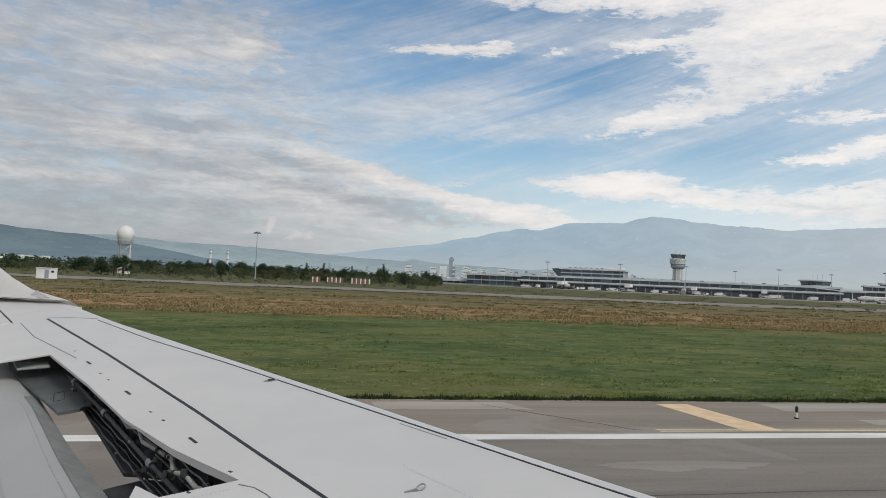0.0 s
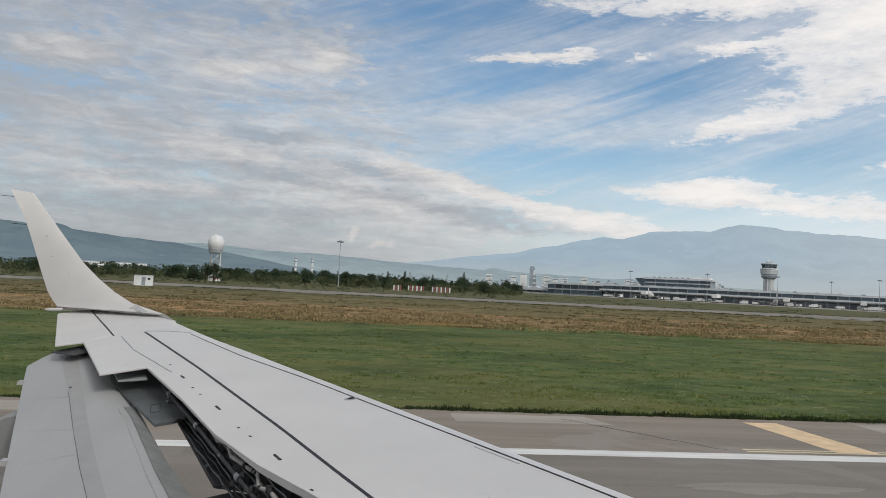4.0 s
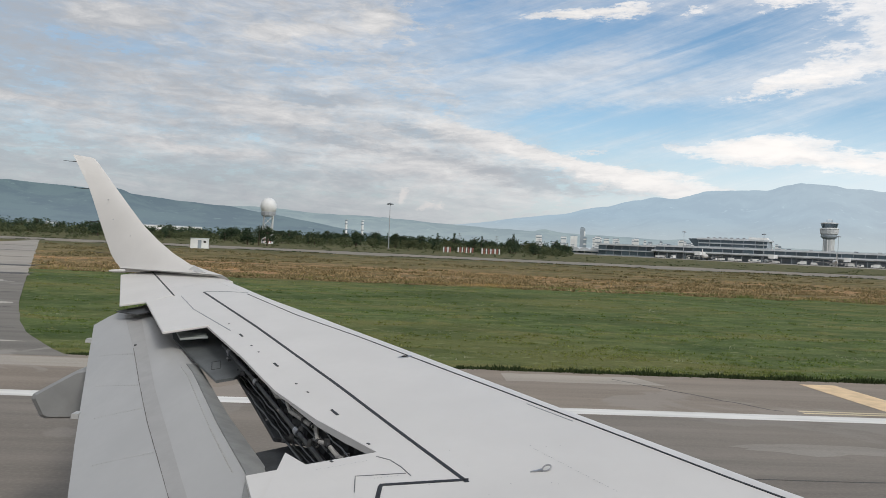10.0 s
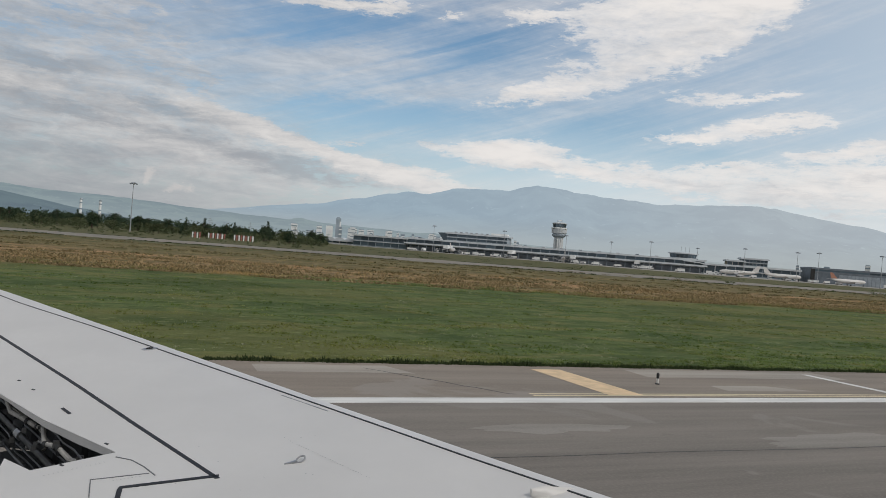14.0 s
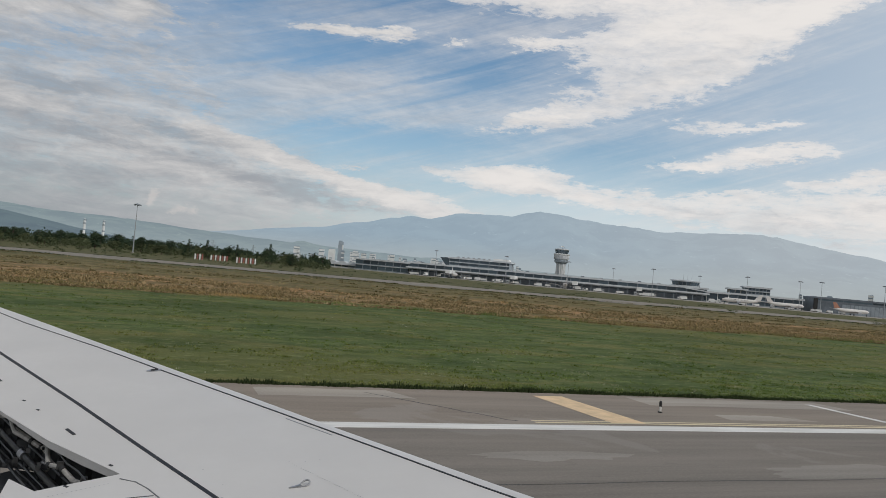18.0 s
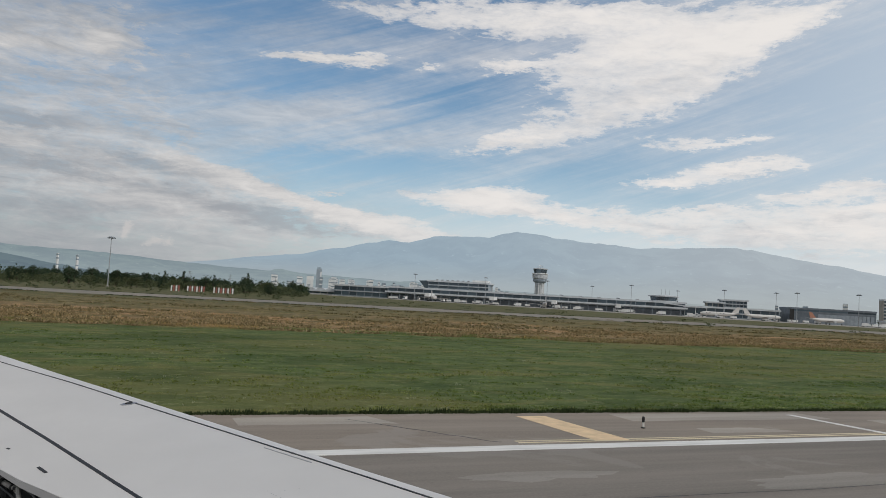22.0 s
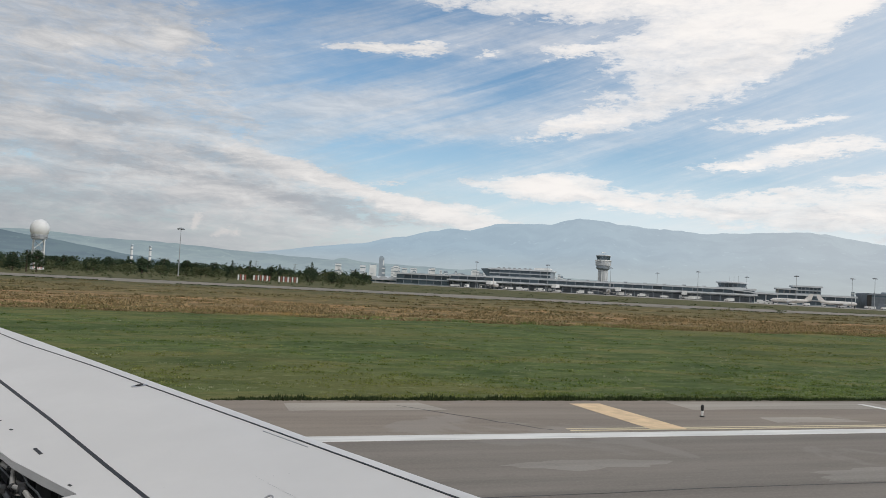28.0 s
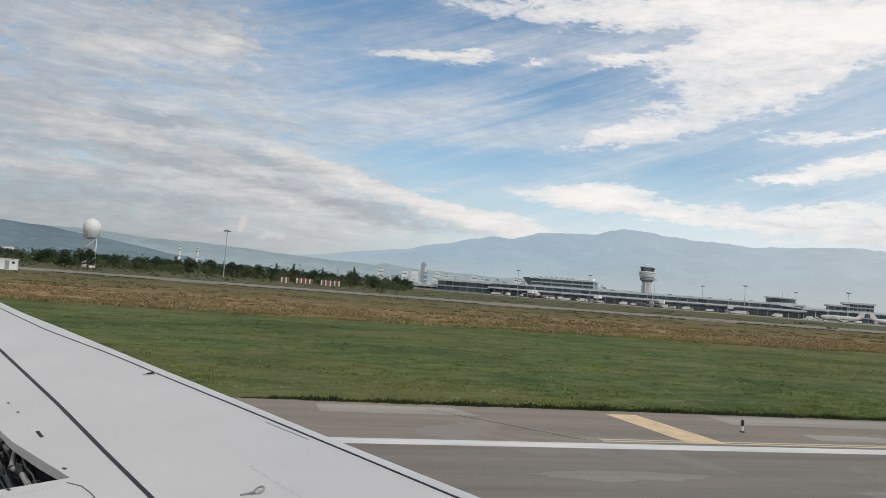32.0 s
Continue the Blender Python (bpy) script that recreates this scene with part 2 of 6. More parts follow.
# ---- materials ----
def mat(name, base, rough=0.6, spread=0.25, scale=4.0, bump=0.0, bump_scale=40.0, metal=0.0, second=None, stretch=(1, 1, 1), spec=0.5, detail=6.0):
    """Paint, metal, stone and the like: two scales of variation, and a fine relief."""
    m = bpy.data.materials.new(name)
    m.use_nodes = True
    k = G(m.node_tree)
    b = m.node_tree.nodes["Principled BSDF"]
    co = k.node("ShaderNodeTexCoord").outputs["Object"]
    mp = k.node("ShaderNodeMapping")
    k.put(mp.inputs[0], co)
    mp.inputs["Scale"].default_value = stretch
    a = k.noise(mp.outputs[0], scale, detail)
    f = k.noise(mp.outputs[0], scale * 9, 5.0)
    dark = tuple(c * (1 - spread) for c in base)
    light = second or tuple(min(1, c * (1 + spread)) for c in base)
    col = k.mix(k.step(a, 0.3, 0.7), dark, light)
    col = k.mix(k.m("MULTIPLY", k.step(f, 0.35, 0.7), 0.35), col, base)
    k.put(b.inputs["Base Color"], col)
    k.put(b.inputs["Roughness"], k.m("ADD", rough - 0.06, k.m("MULTIPLY", f, 0.12)))
    b.inputs["Metallic"].default_value = metal
    b.inputs["Specular IOR Level"].default_value = spec
    if bump:
        bn = k.node("ShaderNodeBump")
        bn.inputs["Strength"].default_value = bump
        bn.inputs["Distance"].default_value = 0.02
        k.put(bn.inputs["Height"], k.noise(co, bump_scale, 4.0))
        k.put(b.inputs["Normal"], bn.outputs[0])
    return m


def backdrop_mat(name, ground, haze, amount, scale, pale=0.6):
    """Far land; the haze of kilometres of bright air is painted in as emission."""
    m = bpy.data.materials.new(name)
    m.use_nodes = True
    k = G(m.node_tree)
    b = m.node_tree.nodes["Principled BSDF"]
    pos = k.node("ShaderNodeNewGeometry").outputs["Position"]
    a = k.noise(pos, scale, 8.0, 0.6)
    f = k.noise(pos, scale * 5, 6.0, 0.6)
    col = k.mix(k.step(a, 0.40, 0.60), tuple(c * 0.6 for c in ground), tuple(c * 1.6 for c in ground))
    col = k.mix(k.step(f, 0.6, 0.72), col, tuple(c * 3.0 + 0.05 for c in ground))
    k.put(b.inputs["Base Color"], col)
    b.inputs["Roughness"].default_value = 1.0
    b.inputs["Specular IOR Level"].default_value = 0.0
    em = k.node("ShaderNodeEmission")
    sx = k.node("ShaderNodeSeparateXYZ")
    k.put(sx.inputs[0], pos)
    # painted haze pales towards the foot and brightens to the right
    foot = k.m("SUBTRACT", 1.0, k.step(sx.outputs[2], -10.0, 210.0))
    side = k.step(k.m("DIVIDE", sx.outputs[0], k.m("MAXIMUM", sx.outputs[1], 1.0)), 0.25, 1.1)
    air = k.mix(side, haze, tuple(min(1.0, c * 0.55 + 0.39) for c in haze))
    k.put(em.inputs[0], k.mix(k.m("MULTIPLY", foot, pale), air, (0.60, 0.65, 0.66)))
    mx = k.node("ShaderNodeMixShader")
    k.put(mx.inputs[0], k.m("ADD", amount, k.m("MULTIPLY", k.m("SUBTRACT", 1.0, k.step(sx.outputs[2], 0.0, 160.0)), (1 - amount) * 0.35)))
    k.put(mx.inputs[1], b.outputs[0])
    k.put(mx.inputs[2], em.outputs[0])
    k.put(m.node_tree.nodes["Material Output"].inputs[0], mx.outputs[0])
    return m


def paving_mat(name, base, light, bump=0.25, joints=False):
    """Asphalt and concrete: aggregate, long wheel streaks, pale worn patches."""
    m = bpy.data.materials.new(name)
    m.use_nodes = True
    k = G(m.node_tree)
    b = m.node_tree.nodes["Principled BSDF"]
    pos = k.node("ShaderNodeNewGeometry").outputs["Position"]
    mp = k.node("ShaderNodeMapping")
    k.put(mp.inputs[0], pos)
    mp.inputs["Scale"].default_value = (0.06, 0.9, 1)
    streak = k.noise(mp.outputs[0], 1.0, 7.0, 0.6)
    blot = k.noise(pos, 0.16, 5.0, 0.55, 1.2)
    grain = k.noise(pos, 14.0, 4.0)
    col = k.mix(k.step(streak, 0.3, 0.72), tuple(c * 0.8 for c in base), tuple(c * 1.18 for c in base))
    wide = k.noise(pos, 0.035, 5.0, 0.6, 0.8)
    col = k.mix(k.m("MULTIPLY", k.step(wide, 0.42, 0.62), 0.5), col, tuple(p * q for p, q in zip(base, (1.30, 1.24, 1.18))))
    col = k.mix(k.m("MULTIPLY", k.step(blot, 0.60, 0.635), 0.5), col, light)
    fleck = k.noise(pos, 1.6, 6.0, 0.7)
    col = k.mix(k.m("MULTIPLY", k.step(fleck, 0.56, 0.72), 0.3), col, tuple(c * 0.62 for c in base))
    col = k.mix(k.m("MULTIPLY", k.step(grain, 0.4, 0.75), 0.3), col, tuple(c * 1.5 for c in base))
    k.put(b.inputs["Base Color"], col)
    b.inputs["Roughness"].default_value = 0.85
    b.inputs["Specular IOR Level"].default_value = 0.25
    bn = k.node("ShaderNodeBump")
    bn.inputs["Strength"].default_value, bn.inputs["Distance"].default_value = bump, 0.01
    k.put(bn.inputs["Height"], grain)
    k.put(b.inputs["Normal"], bn.outputs[0])
    return m


def thin(m, k, col, share):
    """Leaves and blades let light through."""
    tr = k.node("ShaderNodeBsdfTranslucent")
    k.put(tr.inputs[0], col)
    mx = k.node("ShaderNodeMixShader")
    mx.inputs[0].default_value = share
    k.put(mx.inputs[1], m.node_tree.nodes["Principled BSDF"].outputs[0])
    k.put(mx.inputs[2], tr.outputs[0])
    k.put(m.node_tree.nodes["Material Output"].inputs[0], mx.outputs[0])


def grass_mat(name, tufts=False):
    """Mown green turf beside the runway, dry meadow past it, scrub at the field's far side."""
    m = bpy.data.materials.new(name)
    m.use_nodes = True
    k = G(m.node_tree)
    b = m.node_tree.nodes["Principled BSDF"]
    pos = k.node("ShaderNodeNewGeometry").outputs["Position"]
    sx = k.node("ShaderNodeSeparateXYZ")
    k.put(sx.inputs[0], pos)
    mp = k.node("ShaderNodeMapping")
    k.put(mp.inputs[0], pos)
    mp.inputs["Scale"].default_value = (0.5, 1.0, 1)
    big = k.noise(mp.outputs[0], 0.05, 6.0, 0.6)
    mid = k.noise(mp.outputs[0], 0.8, 6.0, 0.62)
    fine = k.noise(pos, 8.0, 4.0, 0.65)
    y = k.m("ADD", sx.outputs[1], k.m("MULTIPLY", k.m("SUBTRACT", mid, 0.5), 7.0))
    clump = k.noise(pos, 1.5, 7.0, 0.68)
    patch = k.noise(mp.outputs[0], 0.32, 7.0, 0.62, 0.7)
    green = k.mix(k.step(mid, 0.40, 0.60), (0.079, 0.111, 0.036), (0.124, 0.162, 0.056))
    green = k.mix(k.m("MULTIPLY", k.step(patch, 0.50, 0.62), 0.6), green, (0.200, 0.184, 0.070))
    green = k.mix(k.m("MULTIPLY", k.step(clump, 0.50, 0.64), 0.35), green, (0.046, 0.070, 0.023))
    green = k.mix(k.m("MULTIPLY", k.step(big, 0.44, 0.62), 0.62), green, (0.160, 0.154, 0.056))
    shade = k.noise(mp.outputs[0], 0.13, 6.0, 0.6, 0.5)
    green = k.mix(k.m("MULTIPLY", k.step(shade, 0.48, 0.62), 0.6), green, (0.044, 0.074, 0.022))
    spot = k.noise(mp.outputs[0], 2.6, 6.0, 0.66)
    green = k.mix(k.m("MULTIPLY", k.step(spot, 0.565, 0.66), 0.55), green, (0.27, 0.28, 0.14))
    dry = k.mix(k.step(mid, 0.41, 0.59), (0.185, 0.130, 0.062), (0.42, 0.280, 0.146))
    rust = k.noise(mp.outputs[0], 0.11, 7.0, 0.66, 0.4)
    dry = k.mix(k.m("MULTIPLY", k.step(rust, 0.47, 0.60), 0.75), dry, (0.50, 0.29, 0.155))
    dry = k.mix(k.m("MULTIPLY", k.step(patch, 0.50, 0.58), 0.7), dry, (0.105, 0.108, 0.042))
    dry = k.mix(k.m("MULTIPLY", k.step(clump, 0.50, 0.60), 0.55), dry, (0.090, 0.078, 0.036))
    dry = k.mix(k.m("MULTIPLY", k.step(big, 0.50, 0.62), 0.6), dry, (0.150, 0.130, 0.060))
    stubble = k.m("SUBTRACT", 1.0, k.step(k.m("ADD", y, k.m("MULTIPLY", k.m("SUBTRACT", big, 0.5), 70.0)), 100.0, 135.0))
    brown = k.mix(k.step(mid, 0.40, 0.60), (0.130, 0.106, 0.050), (0.275, 0.213, 0.104))
    brown = k.mix(k.m("MULTIPLY", k.step(patch, 0.48, 0.56), 0.7), brown, (0.090, 0.092, 0.036))
    dry = k.mix(stubble, brown, dry)
    far = k.mix(k.step(mid, 0.3, 0.7), (0.085, 0.090, 0.042), (0.170, 0.150, 0.075))
    far = k.mix(k.m("MULTIPLY", k.step(patch, 0.48, 0.62), 0.7), far, (0.07, 0.085, 0.036))
    col = k.mix(k.step(k.m("ADD", y, k.m("MULTIPLY", k.m("SUBTRACT", big, 0.5), 34.0)), 72.0, 82.0), green, dry)
    col = k.mix(k.step(y, 150.0, 205.0), col, far)
    col = k.mix(k.m("MULTIPLY", k.step(fine, 0.44, 0.60), 0.35), col, k.mix(1.0, col, (0.55, 0.58, 0.55), "MULTIPLY"))
    if tufts:
        col = k.mix(1.0, col, (1.5, 1.5, 1.4), "MULTIPLY")
        isl = k.node("ShaderNodeNewGeometry").outputs["Random Per Island"]
        col = k.mix(k.m("MULTIPLY", k.step(isl, 0.90, 0.94), 0.7), col, (0.26, 0.25, 0.13))
        col = k.mix(k.m("MULTIPLY", isl, 0.5), col, k.mix(1.0, col, (1.9, 1.9, 1.6), "MULTIPLY"))
    k.put(b.inputs["Base Color"], col)
    b.inputs["Roughness"].default_value = 0.9
    b.inputs["Specular IOR Level"].default_value = 0.1
    if tufts:
        thin(m, k, col, 0.6)
    if not tufts:
        bn = k.node("ShaderNodeBump")
        bn.inputs["Strength"].default_value, bn.inputs["Distance"].default_value = 0.8, 0.15
        k.put(bn.inputs["Height"], k.noise(pos, 2.2, 6.0, 0.7))
        k.put(b.inputs["Normal"], bn.outputs[0])
    return m


def leaf_mat(name, a, bcol):
    m = bpy.data.materials.new(name)
    m.use_nodes = True
    k = G(m.node_tree)
    b = m.node_tree.nodes["Principled BSDF"]
    isl = k.node("ShaderNodeNewGeometry").outputs["Random Per Island"]
    rnd = k.node("ShaderNodeObjectInfo").outputs["Random"]
    col = k.mix(isl, a, bcol)
    col = k.mix(k.m("MULTIPLY", rnd, 0.5), col, k.mix(1.0, col, (0.6, 0.7, 0.75), "MULTIPLY"))
    k.put(b.inputs["Base Color"], col)
    b.inputs["Roughness"].default_value = 0.8
    b.inputs["Specular IOR Level"].default_value = 0.15
    thin(m, k, col, 0.35)
    return m


WHITE = mat("aircraft_white_paint", (0.628, 0.613, 0.592), 0.40, 0.035, 1.2, 0.015, 60, spec=0.4)
SLATW = mat("slat_white_paint", (0.63, 0.615, 0.60), 0.38, 0.05, 2.0, 0.02, 50, stretch=(1, 0.3, 1), spec=0.4)
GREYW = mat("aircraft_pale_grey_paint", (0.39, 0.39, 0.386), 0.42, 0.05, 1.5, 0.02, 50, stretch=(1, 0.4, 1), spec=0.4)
GREYD = mat("worn_grey_flap_band", (0.355, 0.35, 0.343), 0.45, 0.06, 5.0, 0.03, 60, spec=0.4)
# shade under the flap is put into the fairing's darker grey
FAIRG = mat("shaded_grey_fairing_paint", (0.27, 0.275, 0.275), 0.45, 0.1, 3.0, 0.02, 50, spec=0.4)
SEAL = mat("black_sealant", (0.018, 0.018, 0.02), 0.5, 0.3, 8.0)
DIRT = mat("grimy_seam", (0.14, 0.13, 0.12), 0.7, 0.5, 9.0)
STRAW = mat("dry_weed_straw", (0.36, 0.37, 0.24), 0.9, 0.35, 1.5)
SEAMD = mat("dark_panel_seam", (0.14, 0.145, 0.15), 0.5, 0.2, 10.0)
RIVET = mat("pale_grey_rivets", (0.40, 0.40, 0.39), 0.5, 0.15, 10.0)
SEAM = mat("panel_seam_grey", (0.30, 0.31, 0.32), 0.5, 0.2, 10.0)
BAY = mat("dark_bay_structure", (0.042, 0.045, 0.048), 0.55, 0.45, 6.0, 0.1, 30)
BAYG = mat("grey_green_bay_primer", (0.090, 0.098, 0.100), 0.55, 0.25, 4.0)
LAMP = mat("frosted_lamp_window", (0.84, 0.84, 0.84), 0.4, 0.05, 6.0)
BAYP = mat("grey_green_cover_paint", (0.30, 0.33, 0.32), 0.5, 0.12, 6.0)
# abrasion strip; its tone also takes in the shade on the flap nose
NOSEW = mat("worn_shaded_nose_strip", (0.245, 0.25, 0.245), 0.5, 0.15, 6.0)
PIPE = mat("hydraulic_pipe_steel", (0.075, 0.075, 0.075), 0.4, 0.35, 12.0, metal=0.6)
PALEPIPE = mat("wrapped_pale_hose", (0.36, 0.345, 0.32), 0.6, 0.3, 20.0)
STEEL = mat("bare_steel", (0.45, 0.45, 0.46), 0.35, 0.2, 15.0, metal=0.8)
GALV = mat("galvanised_steel", (0.36, 0.38, 0.40), 0.5, 0.25, 3.0, metal=0.3)
ASPHALT = paving_mat("runway_asphalt", (0.197, 0.176, 0.153), (0.26, 0.24, 0.215))
SHOULDER = paving_mat("shoulder_asphalt", (0.240, 0.205, 0.170), (0.31, 0.28, 0.25))
CONCRETE = paving_mat("taxiway_concrete", (0.30, 0.28, 0.25), (0.39, 0.37, 0.335))
WORN = paving_mat("worn_asphalt", (0.245, 0.225, 0.20), (0.28, 0.26, 0.23))
TAXI = paving_mat("dusty_taxiway_concrete", (0.215, 0.195, 0.165), (0.37, 0.34, 0.30))
PALEWORN = paving_mat("worn_shoulder_asphalt", (0.325, 0.295, 0.255), (0.33, 0.30, 0.27))
WORNX = paving_mat("patched_exit_asphalt", (0.18, 0.168, 0.15), (0.34, 0.32, 0.29))
PATCH = paving_mat("repaired_concrete", (0.41, 0.39, 0.35), (0.48, 0.455, 0.42))
PAINTW = mat("runway_white_marking", (0.70, 0.69, 0.66), 0.7, 0.16, 1.2, 0.1, 40, stretch=(0.3, 2, 1))
PAINTY = mat("yellow_marking", (0.72, 0.53, 0.32), 0.7, 0.14, 2.0, 0.1, 40)
LINEY = mat("faded_yellow_line", (0.58, 0.50, 0.34), 0.75, 0.25, 1.0, 0.1, 40, stretch=(0.2, 2, 1))
CRACK = mat("tar_sealed_crack", (0.05, 0.047, 0.045), 0.6, 0.3, 3.0)
TURF = grass_mat("airfield_grass")
TUFT = grass_mat("grass_tufts", True)
BARK = mat("tree_bark", (0.09, 0.07, 0.05), 0.9, 0.4, 3.0, 0.3, 10)
LEAF = leaf_mat("dark_foliage", (0.044, 0.070, 0.042), (0.092, 0.125, 0.070))
# dark green of longer verge grass, with its shade painted in
FRINGE = leaf_mat("shaded_verge_grass", (0.034, 0.052, 0.019), (0.085, 0.105, 0.042))
STRAWB = leaf_mat("straw_blades", (0.215, 0.170, 0.080), (0.56, 0.395, 0.21))
OLIVEB = leaf_mat("olive_brown_blades", (0.150, 0.132, 0.060), (0.35, 0.275, 0.145))
LEAF2 = leaf_mat("olive_foliage", (0.090, 0.108, 0.054), (0.165, 0.180, 0.092))
ROOFM = mat("pale_metal_roof", (0.52, 0.55, 0.57), 0.5, 0.12, 0.2)
DARKM = mat("dark_grey_cladding", (0.13, 0.155, 0.18), 0.5, 0.25, 0.2)
CLAD = mat("grey_cladding", (0.27, 0.31, 0.345), 0.55, 0.18, 0.25)
PALE = mat("pale_render", (0.74, 0.75, 0.74), 0.8, 0.15, 0.2)
TOWERC = mat("light_grey_concrete", (0.50, 0.52, 0.53), 0.75, 0.14, 0.3)
BEIGE = mat("beige_render", (0.40, 0.38, 0.34), 0.8, 0.18, 0.2)
RED = mat("red_paint", (0.36, 0.12, 0.10), 0.6, 0.2, 1.0)
TYRE = mat("black_rubber", (0.02, 0.02, 0.02), 0.8, 0.3, 5.0)
RADOME = mat("white_radome_shell", (0.72, 0.73, 0.73), 0.5, 0.06, 0.4)
BLACK = mat("matt_black_paint", (0.02, 0.02, 0.02), 0.6, 0.3, 5.0)
ORANGE = mat("orange_tail_paint", (0.36, 0.17, 0.11), 0.5, 0.15, 1.0)


def glass_mat(name, tint):
    m = bpy.data.materials.new(name)
    m.use_nodes = True
    b = m.node_tree.nodes["Principled BSDF"]
    k = G(m.node_tree)
    rnd = k.node("ShaderNodeObjectInfo").outputs["Random"]
    k.put(b.inputs["Base Color"], k.mix(rnd, tuple(c * 0.6 for c in tint), tuple(c * 1.5 for c in tint)))
    b.inputs["Roughness"].default_value = 0.12
    b.inputs["Specular IOR Level"].default_value = 0.7
    return m


GLASS = glass_mat("tinted_window_glass", (0.065, 0.092, 0.112))
LENS = glass_mat("clear_lamp_lens", (0.5, 0.5, 0.48))


# ---- mesh helpers ----
def thing(name, label, category, loc=(0, 0, 0), rz=0.0, group="", kind=""):
    e = new(name)
    e.empty_display_size = 0.3
    e.matrix_world = pose(*loc, 0, 0, rz)
    return tagged(e, label, category, group, kind)


def part(name, bm, material, parent, label="", smooth=False):
    me = bpy.data.meshes.new(name)
    bmesh.ops.recalc_face_normals(bm, faces=bm.faces)
    bm.to_mesh(me)
    bm.free()
    me.materials.append(material)
    if smooth:
        me.polygons.foreach_set("use_smooth", [True] * len(me.polygons))
        me.set_sharp_from_angle(angle=radians(35))
    ob = new(name, me)
    if parent is not None:
        ob.parent = parent
    if label:
        ob["label"] = label
    return ob


def box(bm, x0, x1, y0, y1, z0, z1, taper=0.0):
    v = [bm.verts.new(p) for p in ((x0, y0, z0), (x1, y0, z0), (x1, y1, z0), (x0, y1, z0),
                                   (x0 + taper, y0 + taper, z1), (x1 - taper, y0 + taper, z1), (x1 - taper, y1 - taper, z1), (x0 + taper, y1 - taper, z1))]
    for f in ((0, 3, 2, 1), (4, 5, 6, 7), (0, 1, 5, 4), (1, 2, 6, 5), (2, 3, 7, 6), (3, 0, 4, 7)):
        bm.faces.new([v[i] for i in f])
    return bm


def boxed(*a, **k):
    return box(bmesh.new(), *a, **k)


def loft(sections, closed=True, caps=True, bm=None):
    """A skin through rows of points; closed: each row is a ring."""
    bm = bm or bmesh.new()
    rows = [[bm.verts.new(p) for p in s] for s in sections]
    n = len(rows[0])
    for a, b in zip(rows, rows[1:]):
        for i in range(n if closed else n - 1):
            j = (i + 1) % n
            bm.faces.new((a[i], a[j], b[j], b[i]))
    if closed and caps:
        bm.faces.new(rows[0][::-1])
        bm.faces.new(rows[-1])
    return bm


def lathe(profile, n=16, bm=None, at=(0, 0, 0)):
    """A turned form about the z axis from (radius, height) pairs."""
    return loft([[(at[0] + r * math.cos(2 * math.pi * i / n), at[1] + r * math.sin(2 * math.pi * i / n), at[2] + z) for i in range(n)] for r, z in profile], bm=bm)


def tube(path, r, n=8, bm=None):
    """A round bar along points."""
    pts = [Vector(p) for p in path]
    rows = []
    for i, p in enumerate(pts):
        d = (pts[min(i + 1, len(pts) - 1)] - pts[max(i - 1, 0)]).normalized()
        a = d.cross(Vector((0, 0, 1)) if abs(d.z) < 0.9 else Vector((1, 0, 0))).normalized()
        b = d.cross(a)
        q = r[i] if isinstance(r, (list, tuple)) else r
        rows.append([p + q * (math.cos(2 * math.pi * k / n) * a + math.sin(2 * math.pi * k / n) * b) for k in range(n)])
    return loft(rows, bm=bm)


def slab(poly, z0, z1, bm=None):
    """A flat plate from a plan outline."""
    bm = bm or bmesh.new()
    lo = [bm.verts.new((x, y, z0)) for x, y in poly]
    hi = [bm.verts.new((x, y, z1)) for x, y in poly]
    bm.faces.new(lo[::-1])
    bm.faces.new(hi)
    for i in range(len(poly)):
        j = (i + 1) % len(poly)
        bm.faces.new((lo[i], lo[j], hi[j], hi[i]))
    return bm


def structure(name, bm, material, label, category, kind="structure"):
    return tagged(part(name, bm, material, None), label, category, kind=kind)


# ---- ground, runway, taxiway ----
bm = bmesh.new()
ring = [0, 8, 16, 30, 60, 120, 240, 480, 960, 1900, 3200, 4700]
prev = None
for r in ring:
    row = [bm.verts.new((r * math.sin(a * math.pi / 24), r * math.cos(a * math.pi / 24), -0.06)) for a in range(48)] if r else None
    if r and prev is None:
        bm.faces.new(row[::-1])
    elif r:
        for i in range(48):
            bm.faces.new((prev[i], prev[(i + 1) % 48], row[(i + 1) % 48], row[i]))
    prev = row
structure("ground", bm, TURF, "flat airfield of mown green turf and dry brown meadow", "ground")

EDGE, GRASS = 18.55, 24.9
runway = thing("runway", "grey asphalt runway with worn pale patches and streaks", "runway", kind="structure")
part("surface", slab([(-900, -26), (900, -26), (900, EDGE + 0.4), (-900, EDGE + 0.4)], -0.2, 0.0), ASPHALT, runway)
part("edge_line", slab([(-900, EDGE + 0.15), (900, EDGE + 0.15), (900, EDGE + 0.78), (-900, EDGE + 0.78)], -0.01, 0.006), PAINTW, runway, "worn white painted runway edge line")
for x0, x1, y in ((4, 60, 13.6), (-60, -6, 11.0), (20, 90, 9.4)):
    pts = [(x0 + (x1 - x0) * i / 24, y + 0.18 * noise.noise((i * 0.5, y, 0))) for i in range(25)]
    part("crack", slab(pts + [(px, py + 0.035) for px, py in pts[::-1]], -0.01, 0.004), CRACK, runway, "dark tar-sealed crack")
shoulder = thing("shoulder", "brownish asphalt runway shoulder with a ragged grass edge", "road shoulder", kind="structure")
